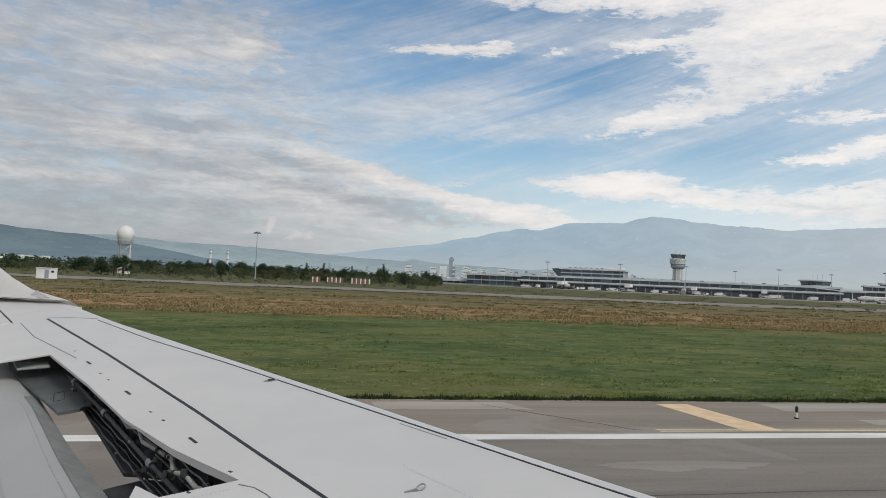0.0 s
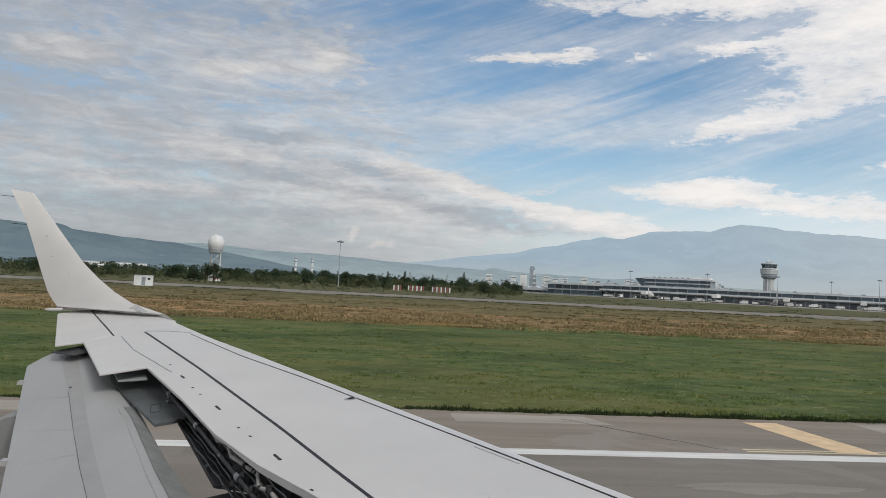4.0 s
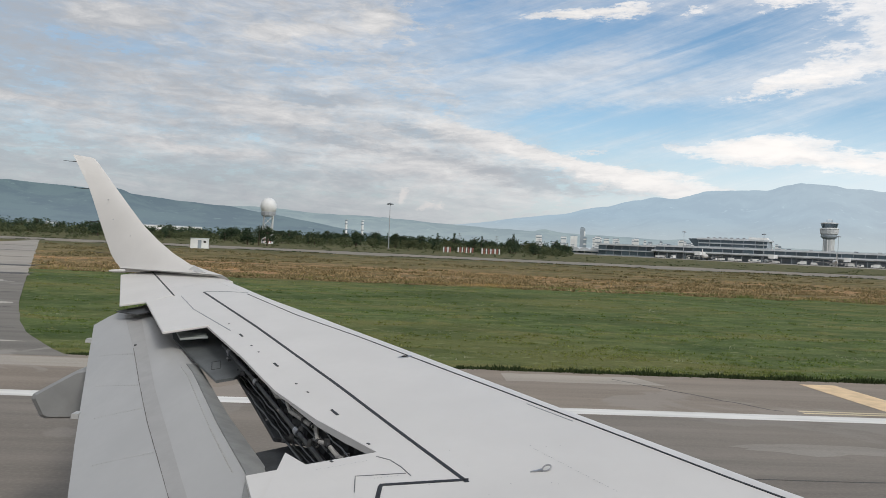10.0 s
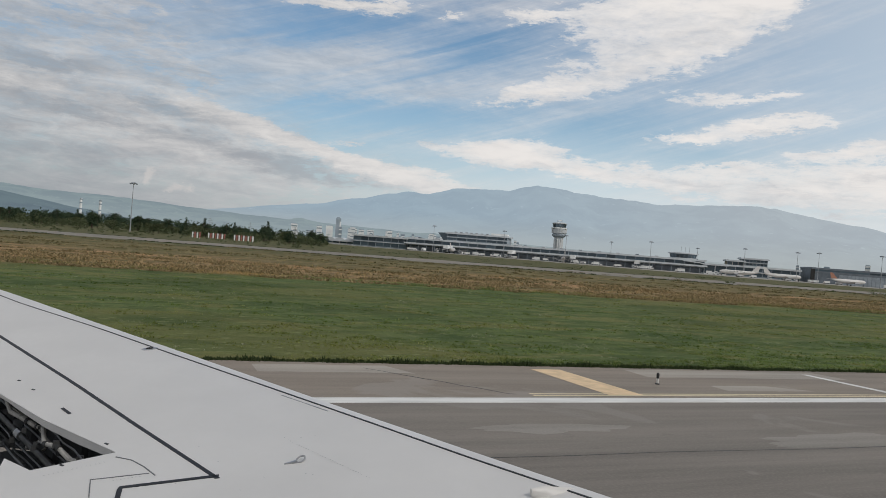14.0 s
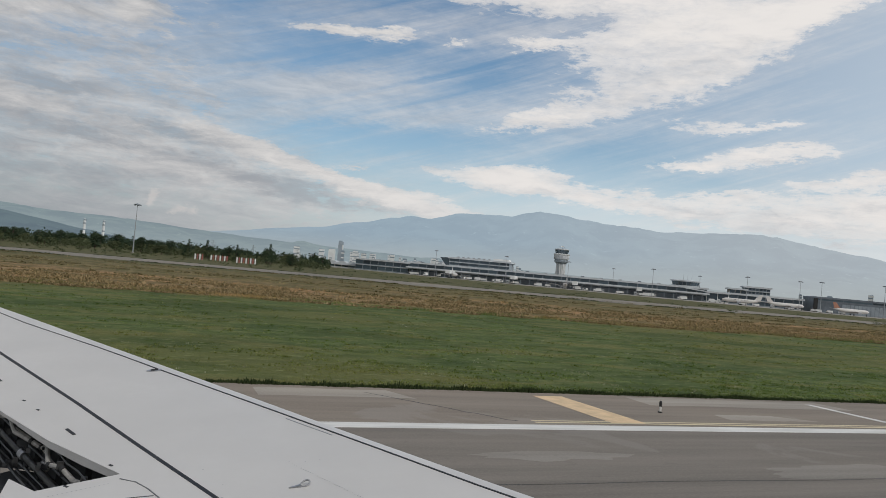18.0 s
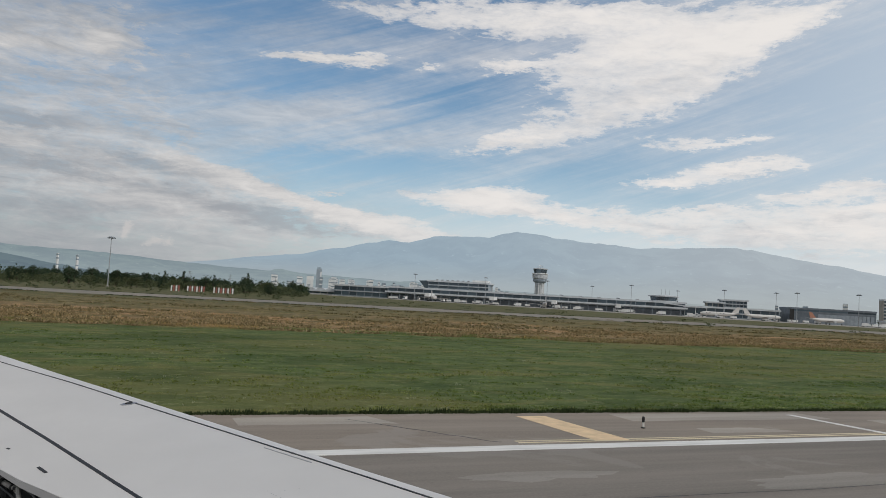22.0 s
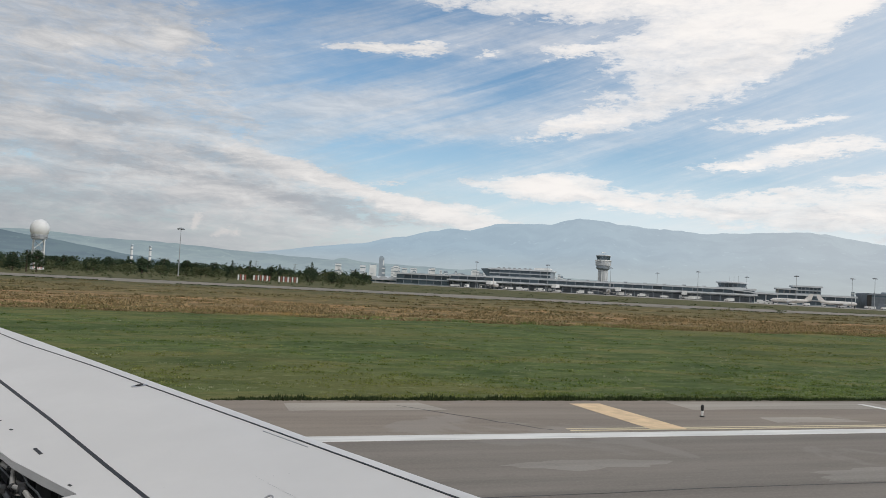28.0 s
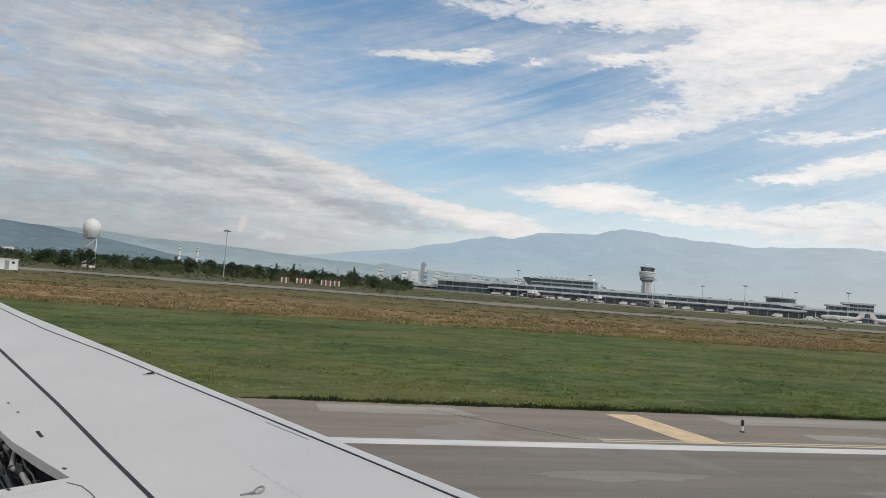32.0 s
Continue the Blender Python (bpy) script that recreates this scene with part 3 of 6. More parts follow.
rim = [(-900 + 1.5 * i, GRASS + 0.16 * noise.noise((i * 0.9, 0, 0)) + 0.1 * noise.noise((i * 0.21, 5, 0))) for i in range(1201)]
part("surface", slab([(-900, EDGE + 0.4), (900, EDGE + 0.4)] + rim[::-1], -0.2, -0.002), SHOULDER, shoulder)
part("yellow_bar", slab([(13.7, 19.75), (14.95, 19.75), (14.55, 24.2), (13.35, 24.2)], -0.01, 0.005), PAINTY, shoulder, "faded yellow shoulder bar")
for y in (19.62, 19.86):
    part("taxi_line", slab([(11.0, y), (70.0, y), (70.0, y + 0.11), (11.0, y + 0.11)], -0.01, 0.0045), LINEY, shoulder, "thin faded yellow taxi line")
part("white_bar", slab([(26.4, 19.7), (26.75, 19.7), (26.4, 24.0), (26.1, 24.0)], -0.01, 0.005), PAINTW, shoulder, "thin white shoulder bar")
for x0, y0, x1, y1 in ((7.0, 23.9, 10.5, 19.7), (38, 24.2, 42, 19.8), (-18, 24, -15, 19.8)):
    pts = [(x0 + (x1 - x0) * i / 12, y0 + (y1 - y0) * i / 12 + 0.2 * noise.noise((i * 0.7, x0, 0))) for i in range(13)]
    part("crack", slab(pts + [(px + 0.05, py + 0.02) for px, py in pts[::-1]], -0.01, 0.002), CRACK, shoulder, "tar-sealed crack across the shoulder")

def blob(x, y, rx, ry, seed):
    return [(x + rx * q * math.cos(a * 0.196), y + ry * q * math.sin(a * 0.196)) for a in range(32) for q in [0.80 + 0.42 * noise.noise((2.2 * math.cos(a * 0.196), 2.2 * math.sin(a * 0.196), seed))]]


for k, (x, y, rx, ry) in enumerate(((9.5, 15.9, 2.6, 0.55), (17.5, 14.2, 4.2, 0.8), (27.0, 12.4, 3.5, 0.9), (5.0, 11.2, 2.0, 0.4), (36.0, 16.0, 6.0, 0.6), (-16.0, 14.5, 4.0, 0.9), (-30.0, 12.0, 5.0, 1.1))):
    part("worn_patch", slab(blob(x, y, rx, ry, k * 3.1), -0.01, 0.0025), WORN, runway, "paler worn patch in the asphalt")
for k, (x0, x1, y0, y1, cut) in enumerate(((17.5, 27.5, 22.9, 24.5, 0.4), (29.0, 35.5, 20.6, 22.6, 1.2), (3.5, 8.5, 23.0, 24.4, 0.6), (38.0, 52.0, 22.7, 24.5, 0.3), (19.0, 23.0, 20.5, 21.4, 1.5), (-16.0, -6.0, 22.8, 24.4, 0.5), (56.0, 66.0, 20.6, 23.0, 0.8))):
    rim = [(x0 + (x1 - x0) * q / 12, y0 + 0.10 * noise.noise((q * 0.8, x0, 1))) for q in range(13)] + [(x1 - cut - (x1 - x0 - cut) * q / 12, y1 + 0.10 * noise.noise((q * 0.8, x0, 4))) for q in range(13)]
    part("worn_patch", slab(rim, -0.01, 0.001), PALEWORN, shoulder, "paler repaired strip of the shoulder")

taxiway = thing("taxiway", "pale concrete parallel taxiway across the meadow", "taxiway", kind="structure")
part("surface", slab([(-1200, 222), (-60, 212), (120, 186), (1300, 186), (1300, 236), (120, 236), (-60, 254), (-1200, 258)], -0.2, -0.02), TAXI, taxiway)
exit_way = thing("exit_taxiway", "pale worn concrete exit taxiway with dark joints", "taxiway", kind="structure")
def exit_edge(y):
    """Edge of the exit taxiway, slanting away from the runway."""
    return -1.2 - 0.45 * y + 2.2 * math.exp(-(y - 24.5) / 5.0)


def edge_run(y0, y1, n, wob):
    return [(exit_edge(y) + wob * noise.noise((y * 0.35, 3, 0)), y) for y in [y0 + (y1 - y0) * (i / n) ** 1.5 for i in range(n + 1)]]


part("near_surface", slab(edge_run(24.6, 64.0, 30, 0.15) + [(-96, 66), (-90, GRASS - 0.3)], -0.2, 0.0), WORNX, exit_way, "grey patched asphalt mouth of the exit")
part("surface", slab(edge_run(64.0, 214.0, 40, 0.4) + [(-72, 104), (-140, 84), (-96, 66)], -0.2, -0.004), CONCRETE, exit_way)
for k, (y, wide) in enumerate(((31.0, 0.10), (38.5, 0.08), (47.0, 0.35), (56.0, 0.12), (64.4, 2.2), (77.0, 3.2), (98.0, 0.9), (122.0, 1.6), (150.0, 1.2))):
    x1 = exit_edge(y) - 0.4
    x2 = -92 if y < 90 else -72 - (y - 104) * 0.1
    pts = [(x1 + (x2 - x1) * i / 30, y + 1.4 * i / 30 + 0.35 * noise.noise((i * 0.4, y, 0))) for i in range(31)]
    back = [(px, py + wide * (0.75 + 0.6 * noise.noise((px * 0.6, y, 9)))) for px, py in pts[::-1]]
    part("joint", slab(pts + back, -0.01, 0.005), CRACK, exit_way, "dark tarred joint in the concrete")
for k, (off, y, rx, ry) in enumerate(((7, 27.6, 7, 0.9), (22, 29.5, 9, 1.5), (10, 33, 8, 2.2), (36, 32, 10, 1.8), (22, 38, 11, 2.4), (7, 41, 7, 2.6), (48, 40, 12, 2.8), (14, 48, 12, 2.8), (34, 50, 13, 3.4), (8, 57, 8, 3.0), (28, 60, 14, 2.6), (56, 54, 12, 4.0))):
    xc = exit_edge(y) - off
    shard = [(min(px - 1.3 * (py - y), exit_edge(py) - 0.3), py) for px, py in blob(xc, y, rx, ry, 70 + 2.3 * k)]
    part("repair_slab", slab(shard, -0.01, 0.0035 + 0.0001 * k), PATCH, exit_way, "paler repaired concrete slab")
apron = thing("apron", "wide pale concrete apron before the terminal", "apron", kind="structure")
part("surface", slab([(150, 640), (140, 690), (330, 600), (760, 470), (900, 330), (560, 330), (330, 470)], -0.2, -0.02), CONCRETE, apron)


# ---- the airliner's wing ----
C5, S5 = math.cos(radians(5)), math.sin(radians(5))


def skin_z(x, y):
    """Height of the wing's upper skin: dihedral and incidence."""
    return 2.0 + 0.15 * (x * S5 + y * C5) + 0.13 * (x * C5 - y * S5)


def on(x, y, dz=0.0):
    return Vector((x, y, skin_z(x, y) + dz))


def along(line, y):
    """x on a plan line (rows of y, x with y falling) at y."""
    for (ya, xa), (yb, xb) in zip(line, line[1:]):
        if y >= yb or (yb, xb) == line[-1]:
            return xa + (xb - xa) * (y - ya) / (yb - ya)


NOSE = [(12.34, -2.58), (10.81, -1.76), (9.76, -1.14), (7.25, 0.30), (6.06, 0.985), (5.29, 1.42), (4.13, 2.11), (1.0, 4.0)]
JOINT = [(12.3, -2.78), (11.1, -2.11), (9.39, -1.17), (8.01, -0.314), (7.32, 0.085), (7.06, 0.235), (5.88, 0.93), (4.73, 1.60), (4.22, 1.89), (1.0, 3.85)]
BLACKLINE = [(13.4, -3.74), (11.58, -2.84), (9.03, -1.60), (6.51, -0.43), (5.39, 0.07), (4.49, 0.48), (1.0, 2.10)]
REAR = [(14.1, -4.42), (11.61, -3.29), (11.08, -3.0), (9.25, -2.20), (7.79, -1.51), (6.58, -0.98), (5.78, -0.54), (5.05, -0.06), (4.95, -0.70), (4.91, -0.885), (4.6, -0.79), (1.0, -0.9)]
STATIONS = [12.3, 11.9, 11.5, 11.08, 10.6, 10.0, 9.6, 9.25, 8.8, 8.3, 7.79, 7.2, 6.58, 6.1, 5.78, 5.4, 5.05]
INNER = [5.05, 4.98, 4.91, 4.85, 4.6, 4.1, 3.4, 2.6, 1.8, 1.0, 0.3, -0.2]

airplane = thing("airplane", "white airliner wing with upswept winglet and lowered flaps", "airplane", (1.6, -1.4, 0))
base = airplane.matrix_world.inverted()


def fly(name, bm, material, label="", smooth=False, parent=None):
    """A part of the airliner, built in world places."""
    ob = part(name, bm, material, parent or airplane, label, smooth)
    ob.data.transform(base)
    return ob


def between(front, back, ys, top, bottom, n=6):
    """A plate of the wing between two plan lines."""
    rows = []
    for y in ys:
        a, b = along(front, y), along(back, y)
        up = [on(a + (b - a) * i / n, y, top) for i in range(n + 1)]
        dn = [on(b + (a - b) * i / n, y, bottom) for i in range(n + 1)]
        rows.append(up + dn)
    return loft(rows)


wing_panel = fly("wing_panel", between(JOINT, BLACKLINE, STATIONS + INNER[1:], 0.0, -0.03, 8), WHITE, "smooth white upper wing skin", True)
fly("trailing_panel", between(BLACKLINE, REAR, STATIONS, 0.0, -0.025), WHITE, "white fixed panel ahead of the flap bay", True)
lip = [(7.2, -1.27), (6.58, -0.98), (5.78, -0.54), (5.05, -0.06)]
fly("panel_lip", loft([[on(along(lip, y), y, -0.005), on(along(lip, y) - 0.02 - 0.05 * q, y + 0.02, -0.02 - 0.07 * q), on(along(lip, y) + 0.01, y, -0.03 - 0.07 * q), on(along(lip, y) + 0.03, y, -0.02)] for y, q in ((6.2, 0.02), (6.0, 0.10), (5.7, 0.24), (5.35, 0.32), (5.08, 0.24))]), GREYD, "grey turned-down lip of the panel")
fly("root_panel", between(BLACKLINE, REAR, INNER, 0.0, -0.03), WHITE, "white inboard trailing panel", True)
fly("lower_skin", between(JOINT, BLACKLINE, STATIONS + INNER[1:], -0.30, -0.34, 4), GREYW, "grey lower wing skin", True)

rows = []
for y in STATIONS + INNER[1:]:
    a, b = along(JOINT, y), along(NOSE, y)
    d = b - a
    rows.append([on(a, y, 0.002), on(a + 0.35 * d, y, 0.0), on(a + 0.7 * d, y, -0.012), on(b, y, -0.04), on(b + 0.03, y, -0.075), on(b + 0.045, y, -0.12),
                 on(b + 0.02, y, -0.18), on(b - 0.12, y, -0.25), on(a - 0.15, y, -0.30), on(a - 0.05, y, -0.16)])
slat = fly("slat", loft(rows), SLATW, "white leading-edge slat with rounded nose", True)


def strip(line, w0, w1, ya, yb, lift=0.003, n=30, shift=0.0):
    """A thin painted or sealed line on the skin."""
    rows = []
    for i in range(n + 1):
        y = ya + (yb - ya) * i / n
        w = w0 + (w1 - w0) * i / n
        x = along(line, y) + shift
        rows.append([on(x - w / 2, y, lift - 0.006), on(x + w / 2, y, lift - 0.006), on(x + w / 2, y, lift), on(x - w / 2, y, lift)])
    return loft(rows)


fly("hinge_seal", strip(BLACKLINE, 0.034, 0.026, 11.58, 4.47), SEAL, "black sealant line along the spoiler hinge", parent=wing_panel)
fly("slat_gap", strip(JOINT, 0.010, 0.016, 11.09, 1.2, 0.004), SEAL, "thin dark gap behind the slat", parent=wing_panel)


def stroke(points, w, parent, material=SEAM, name="seam", lift=0.003, label="", steps=6):
    """A line over the skin through plan points."""
    path = []
    for (xa, ya), (xb, yb) in zip(points, points[1:]):
        path += [(xa + (xb - xa) * i / steps, ya + (yb - ya) * i / steps) for i in range(steps)]
    path.append(points[-1])
    rows = []
    for i, (x, y) in enumerate(path):
        d = (Vector(path[min(i + 1, len(path) - 1)]) - Vector(path[max(i - 1, 0)])).normalized()
        n = Vector((-d.y, d.x)) * w / 2
        rows.append([on(x - n.x, y - n.y, lift - 0.006), on(x + n.x, y + n.y, lift - 0.006), on(x + n.x, y + n.y, lift), on(x - n.x, y - n.y, lift)])
    return fly(name, loft(rows), material, label, parent=parent)


stroke([(0.50, 4.50), (0.24, 4.53), (-0.02, 4.56), (-0.03, 4.45), (-0.06, 4.0)], 0.028, wing_panel, SEAL, "root_seal", label="black sealant line turning across the root panel")
stroke([(-0.06, 4.98), (0.03, 4.90), (0.10, 4.78), (0.16, 4.64)], 0.006, wing_panel, SEAMD)
stroke([(0.13, 4.68), (-0.18, 4.72), (-0.17, 4.40)], 0.006, wing_panel, SEAMD)
stroke([(1.28, 5.20), (1.03, 5.62)], 0.006, wing_panel)
for x, y, lx, ly in ((-1.69, 8.66, 0.05, 0.13), (-1.09, 7.34, 0.05, 0.13), (-0.41, 5.88, 0.05, 0.13)):
    stroke([(x - lx * 0.6, y + ly * 0.5), (x + lx * 0.6, y - ly * 0.5)], 0.020, wing_panel, SEAL, "slot", 0.004, "small black slot", 1)
for x, y in ((-1.48, 8.16), (-1.35, 7.87), (-0.81, 6.69), (-0.68, 6.43), (-0.12, 5.20), (-1.97, 9.31), (-0.35, 4.98)):
    stroke([(x - 0.010, y + 0.013), (x + 0.010, y - 0.013)], 0.014, wing_panel, SEAL, "fastener", 0.003, "small dark fastener", 1)
bm = bmesh.new()
random.seed(4)
rivets = [(0.945 + 0.0105 * i, 4.83 - 0.0205 * i) for i in range(34) if i % 7 != 3] + [(-0.12 - 0.024 * i, 4.93 - 0.004 * i) for i in range(24)] + \
         [(0.08 - 0.02 * i, 4.66) for i in range(8)] + [(random.uniform(0.2, 1.2), random.uniform(4.15, 5.0)) for i in range(12)]
for x, y in rivets:
    p = on(x, y, 0.0015)
    vs = [bm.verts.new(p + Vector((0.005 * math.cos(a), 0.005 * math.sin(a), 0))) for a in (0, 1.57, 3.14, 4.71)]
    bm.faces.new(vs)
tagged(fly("rivets", bm, SEAM, "tiny grey rivet heads on the skin"), kind="stuff")

# filler hatch and grab hook
hatch = fly("fuel_hatch", loft([[on(0.13 + r * 0.066 * math.cos(a * 0.393), 7.16 + r * 0.036 * math.sin(a * 0.393), h) for a in range(16)] for r, h in ((1, -0.004), (1, 0.004), (0.8, 0.006), (0.3, 0.002))]), STEEL, "round grey fuel filler cap")
fly("latch", loft([[on(0.13 + r * 0.032 * math.cos(a * 0.785), 7.16 + r * 0.016 * math.sin(a * 0.785), h) for a in range(8)] for r, h in ((1, 0.004), (0.9, 0.012))]), BLACK, "dark cap latch", parent=hatch)
p0 = on(0.955, 4.505)
hook = fly("grab_hook", tube([p0 + Vector((0.012 + 0.026 * math.cos(a * 0.524), 0.012 * math.sin(a * 0.524), 0.016 + 0.010 * math.cos(a * 0.524) + 0.014 * math.sin(a * 0.524))) for a in range(13)], 0.0055), STEEL, "bare steel escape-line hook on the wing", True)
fly("tongue", loft([[p0 + Vector((x, w, z)) for w, z in ((-0.018 * s, -0.03), (0.018 * s, -0.03), (0.014 * s, h), (-0.014 * s, h))] for x, s, h in ((-0.085, 0.3, -0.006), (-0.05, 0.7, 0.0), (-0.012, 0.9, 0.010))]), STEEL, "flat steel hook base", parent=hook)

# outboard aileron and spoiler


def plate(poly, top, thick, material, name, label, parent=None):
    up = [on(x, y, top) for x, y in poly]
    bm = bmesh.new()
    a = [bm.verts.new(p) for p in up]
    b = [bm.verts.new(p - Vector((0, 0, thick))) for p in up]
    bm.faces.new(a)
    bm.faces.new(b[::-1])
    for i in range(len(a)):
        j = (i + 1) % len(a)
        bm.faces.new((a[i], a[j], b[j], b[i]))
    bmesh.ops.bevel(bm, geom=[e for e in bm.edges if e.calc_length() > 0.2], offset=0.006, segments=1, affect="EDGES")
    return fly(name, bm, material, label, parent=parent)


plate([(-4.49, 14.36), (-3.72, 13.91), (-3.13, 13.11), (-2.61, 12.32), (-2.57, 12.3), (-3.60, 12.25)], 0.001, 0.04, WHITE, "tip_panel", "white wing-tip skin below the winglet")
aileron = plate([(-4.98, 14.16), (-4.49, 14.33), (-3.28, 11.57), (-3.59, 11.27), (-3.94, 11.22)], 0.004, 0.03, WHITE, "aileron", "white outboard aileron")
# dark plate added to stand in for the shade in the aileron gap
plate([(-4.02, 11.32), (-3.45, 11.75), (-3.0, 11.3), (-3.6, 10.95)], -0.10, 0.02, BAY, "aileron_shroud", "dark plate for the shade in the gap behind the aileron")
stroke([(-4.49, 14.32), (-3.28, 11.57)], 0.022, aileron, SEAL, "aileron_gap", 0.008, "dark gap ahead of the aileron")
plate([(-3.59, 11.27), (-3.19, 11.50), (-2.19, 9.30), (-2.71, 9.18)], 0.010, 0.03, WHITE, "outboard_spoiler", "white outboard spoiler plate")
stroke([(-3.14, 11.46), (-2.67, 10.38), (-1.87, 8.94)], 0.012, wing_panel, SEAM, "seam", 0.004)
stroke([(-2.87, 11.66), (-2.50, 11.47), (-2.12, 11.19)], 0.012, wing_panel, SEAM, "seam", 0.004)

# winglet
ROOT = [(-2.58, 12.29, 3.327), (-2.70, 12.52, 3.343), (-3.14, 13.14, 3.366), (-3.73, 13.95, 3.392), (-4.44, 14.22, 3.357), (-5.02, 14.28, 3.329)]
SECTIONS = [((-2.58, 12.29, 3.327), (-5.02, 14.28, 3.329), 0.05), ((-2.82, 12.66, 3.402), (-5.06, 14.33, 3.369), 0.05), ((-3.15, 13.02, 3.454), (-5.11, 14.39, 3.413), 0.07),
            ((-3.55, 13.4, 3.53), (-5.18, 14.45, 3.46), 0.085), ((-3.95, 13.8, 3.69), (-5.33, 14.6, 3.61), 0.08), ((-4.35, 14.18, 3.91), (-5.47, 14.74, 3.83), 0.075), ((-4.72, 14.5, 4.17), (-5.63, 14.9, 4.10), 0.07),
            ((-5.12, 14.85, 4.53), (-5.84, 15.1, 4.48), 0.06), ((-5.55, 15.2, 4.94), (-6.07, 15.3, 4.90), 0.05), ((-5.98, 15.52, 5.37), (-6.45, 15.56, 5.43), 0.035), ((-6.10, 15.60, 5.47), (-6.52, 15.62, 5.52), 0.012)]
rows = []
for k, (le, te, th) in enumerate(SECTIONS):
    le, te = Vector(le), Vector(te)
    a = Vector(SECTIONS[max(k - 1, 0)][0])
    b = Vector(SECTIONS[min(k + 1, len(SECTIONS) - 1)][0])
    chord = te - le
    nrm = chord.cross(b - a).normalized()
    prof = [(0, 0), (0.05, 0.5), (0.2, 0.9), (0.4, 1.0), (0.7, 0.6), (1, 0.06)]
    rows.append([le + chord * u + nrm * th * 0.5 * v for u, v in prof] + [le + chord * u - nrm * th * 0.5 * v * (0.0, 0.05, 0.2, 0.6)[min(k, 3)] for u, v in prof[::-1][:-1]])
rows[0] = [Vector(p) - Vector((0, 0, 0.04 if i else 0)) for i, p in enumerate(ROOT)] + [Vector(p) for p in ROOT[::-1][:-1]]
winglet = fly("winglet", loft(rows), WHITE, "tall white upswept winglet", True)
for z, x, y in ((5.38, -6.42, 15.55), (4.84, -6.08, 15.28), (4.20, -5.72, 14.95), (3.62, -5.38, 14.6)):
    fly("static_wick", tube([(x + 0.03, y, z), (x - 0.12, y, z), (x - 0.26, y + 0.01, z + 0.01)], [0.008, 0.006, 0.004], 6), BLACK, "thin dark static wick", parent=winglet)
fly("tip_strake", tube([(-5.24, 14.30, 3.306), (-5.14, 14.29, 3.310), (-4.98, 14.26, 3.319), (-4.72, 14.20, 3.334), (-4.44, 14.12, 3.351)], [0.014, 0.030, 0.032, 0.022, 0.006], 8), WHITE, "slim tapered strake at the winglet root", True, winglet)
lamp = [Vector(p) for p in ((-3.56, 13.29, 3.434), (-3.40, 13.12, 3.527), (-3.12, 12.76, 3.431), (-3.47, 13.22, 3.421))]
fly("position_light", loft([lamp, [p + Vector((0.0, 0.03, -0.01)) for p in lamp]]), LAMP, "clear lamp window at the winglet root", False, winglet)
for z, x, y in ((4.25, -5.35, 14.75), (4.62, -5.55, 15.0), (3.95, -4.95, 14.55)):
    fly("fastener", boxed(x - 0.010, x + 0.010, y - 0.06, y - 0.03, z, z + 0.016), SEAM, "tiny fastener", parent=winglet)

# flap: five lines across its chord
FL = {"te": [(-4.43, 11.59, 2.64), (-3.93, 10.17, 2.46), (-3.49, 8.93, 2.31), (-2.82, 7.06, 2.11), (-2.37, 5.85, 2.01), (-1.7, 4.0, 1.88)],
      "bl": [(-4.10, 11.85, 2.85), (-3.22, 9.73, 2.60), (-2.70, 8.39, 2.44), (-2.23, 7.21, 2.31), (-1.59, 5.69, 2.17), (-1.15, 4.6, 2.08)],
      "br": [(-3.84, 11.78, 2.90), (-3.01, 9.59, 2.63), (-2.40, 7.97, 2.45), (-2.04, 7.09, 2.35), (-1.40, 5.51, 2.19), (-1.05, 4.7, 2.12)],
      "cr": [(-3.67, 11.78, 2.94), (-2.89, 9.83, 2.71), (-2.13, 8.27, 2.56), (-1.50, 6.68, 2.40), (-1.07, 5.70, 2.28), (-1.0, 5.2, 2.24)],
      "no": [(-3.22, 11.28, 2.82), (-2.53, 9.59, 2.63), (-2.10, 8.64, 2.52), (-1.50, 7.23, 2.37), (-0.94, 6.03, 2.25), (-0.9, 5.5, 2.2)]}
rows = []
for te, bl, br, cr, no in zip(*(FL[k] for k in ("te", "bl", "br", "cr", "no"))):
    te, bl, br, cr, no = (Vector(p) for p in (te, bl, br, cr, no))
    dn = Vector((0, 0, -1))
    rows.append([te, te.lerp(bl, 0.5) + Vector((0, 0, 0.015)), bl, br, br.lerp(cr, 0.5) + Vector((0, 0, 0.015)), cr, cr.lerp(no, 0.45) + Vector((0, 0, 0.02)), no, no + dn * 0.09 + (no - cr) * 0.06, no + dn * 0.2, br + dn * 0.22, bl + dn * 0.18, te + dn * 0.02])
# finer spans for a smooth skin
fine = []
for a, b in zip(rows, rows[1:]):
    for i in range(4):
        fine.append([p.lerp(q, i / 4) for p, q in zip(a, b)])
fine.append(rows[-1])
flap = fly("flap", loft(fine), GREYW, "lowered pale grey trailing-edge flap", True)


def flap_strip(u0, u1, la, lb, i0, i1, material, name, label):
    """A band lying on the flap between two of its chord lines."""
    rows = []
    for k in range(17):
        t = i0 + (i1 - i0) * k / 16
        j = min(int(t), 4)
        a = Vector(FL[la][j]).lerp(Vector(FL[la][j + 1]), t - j)
        b = Vector(FL[lb][j]).lerp(Vector(FL[lb][j + 1]), t - j)
        p, q = a.lerp(b, u0), a.lerp(b, u1)
        up = Vector((0, 0, 0.004)) if la != "cr" else Vector((0.006, 0, 0.022))
        rows.append([p, q, q + up, p + up])
    return fly(name, loft(rows), material, label, parent=flap)


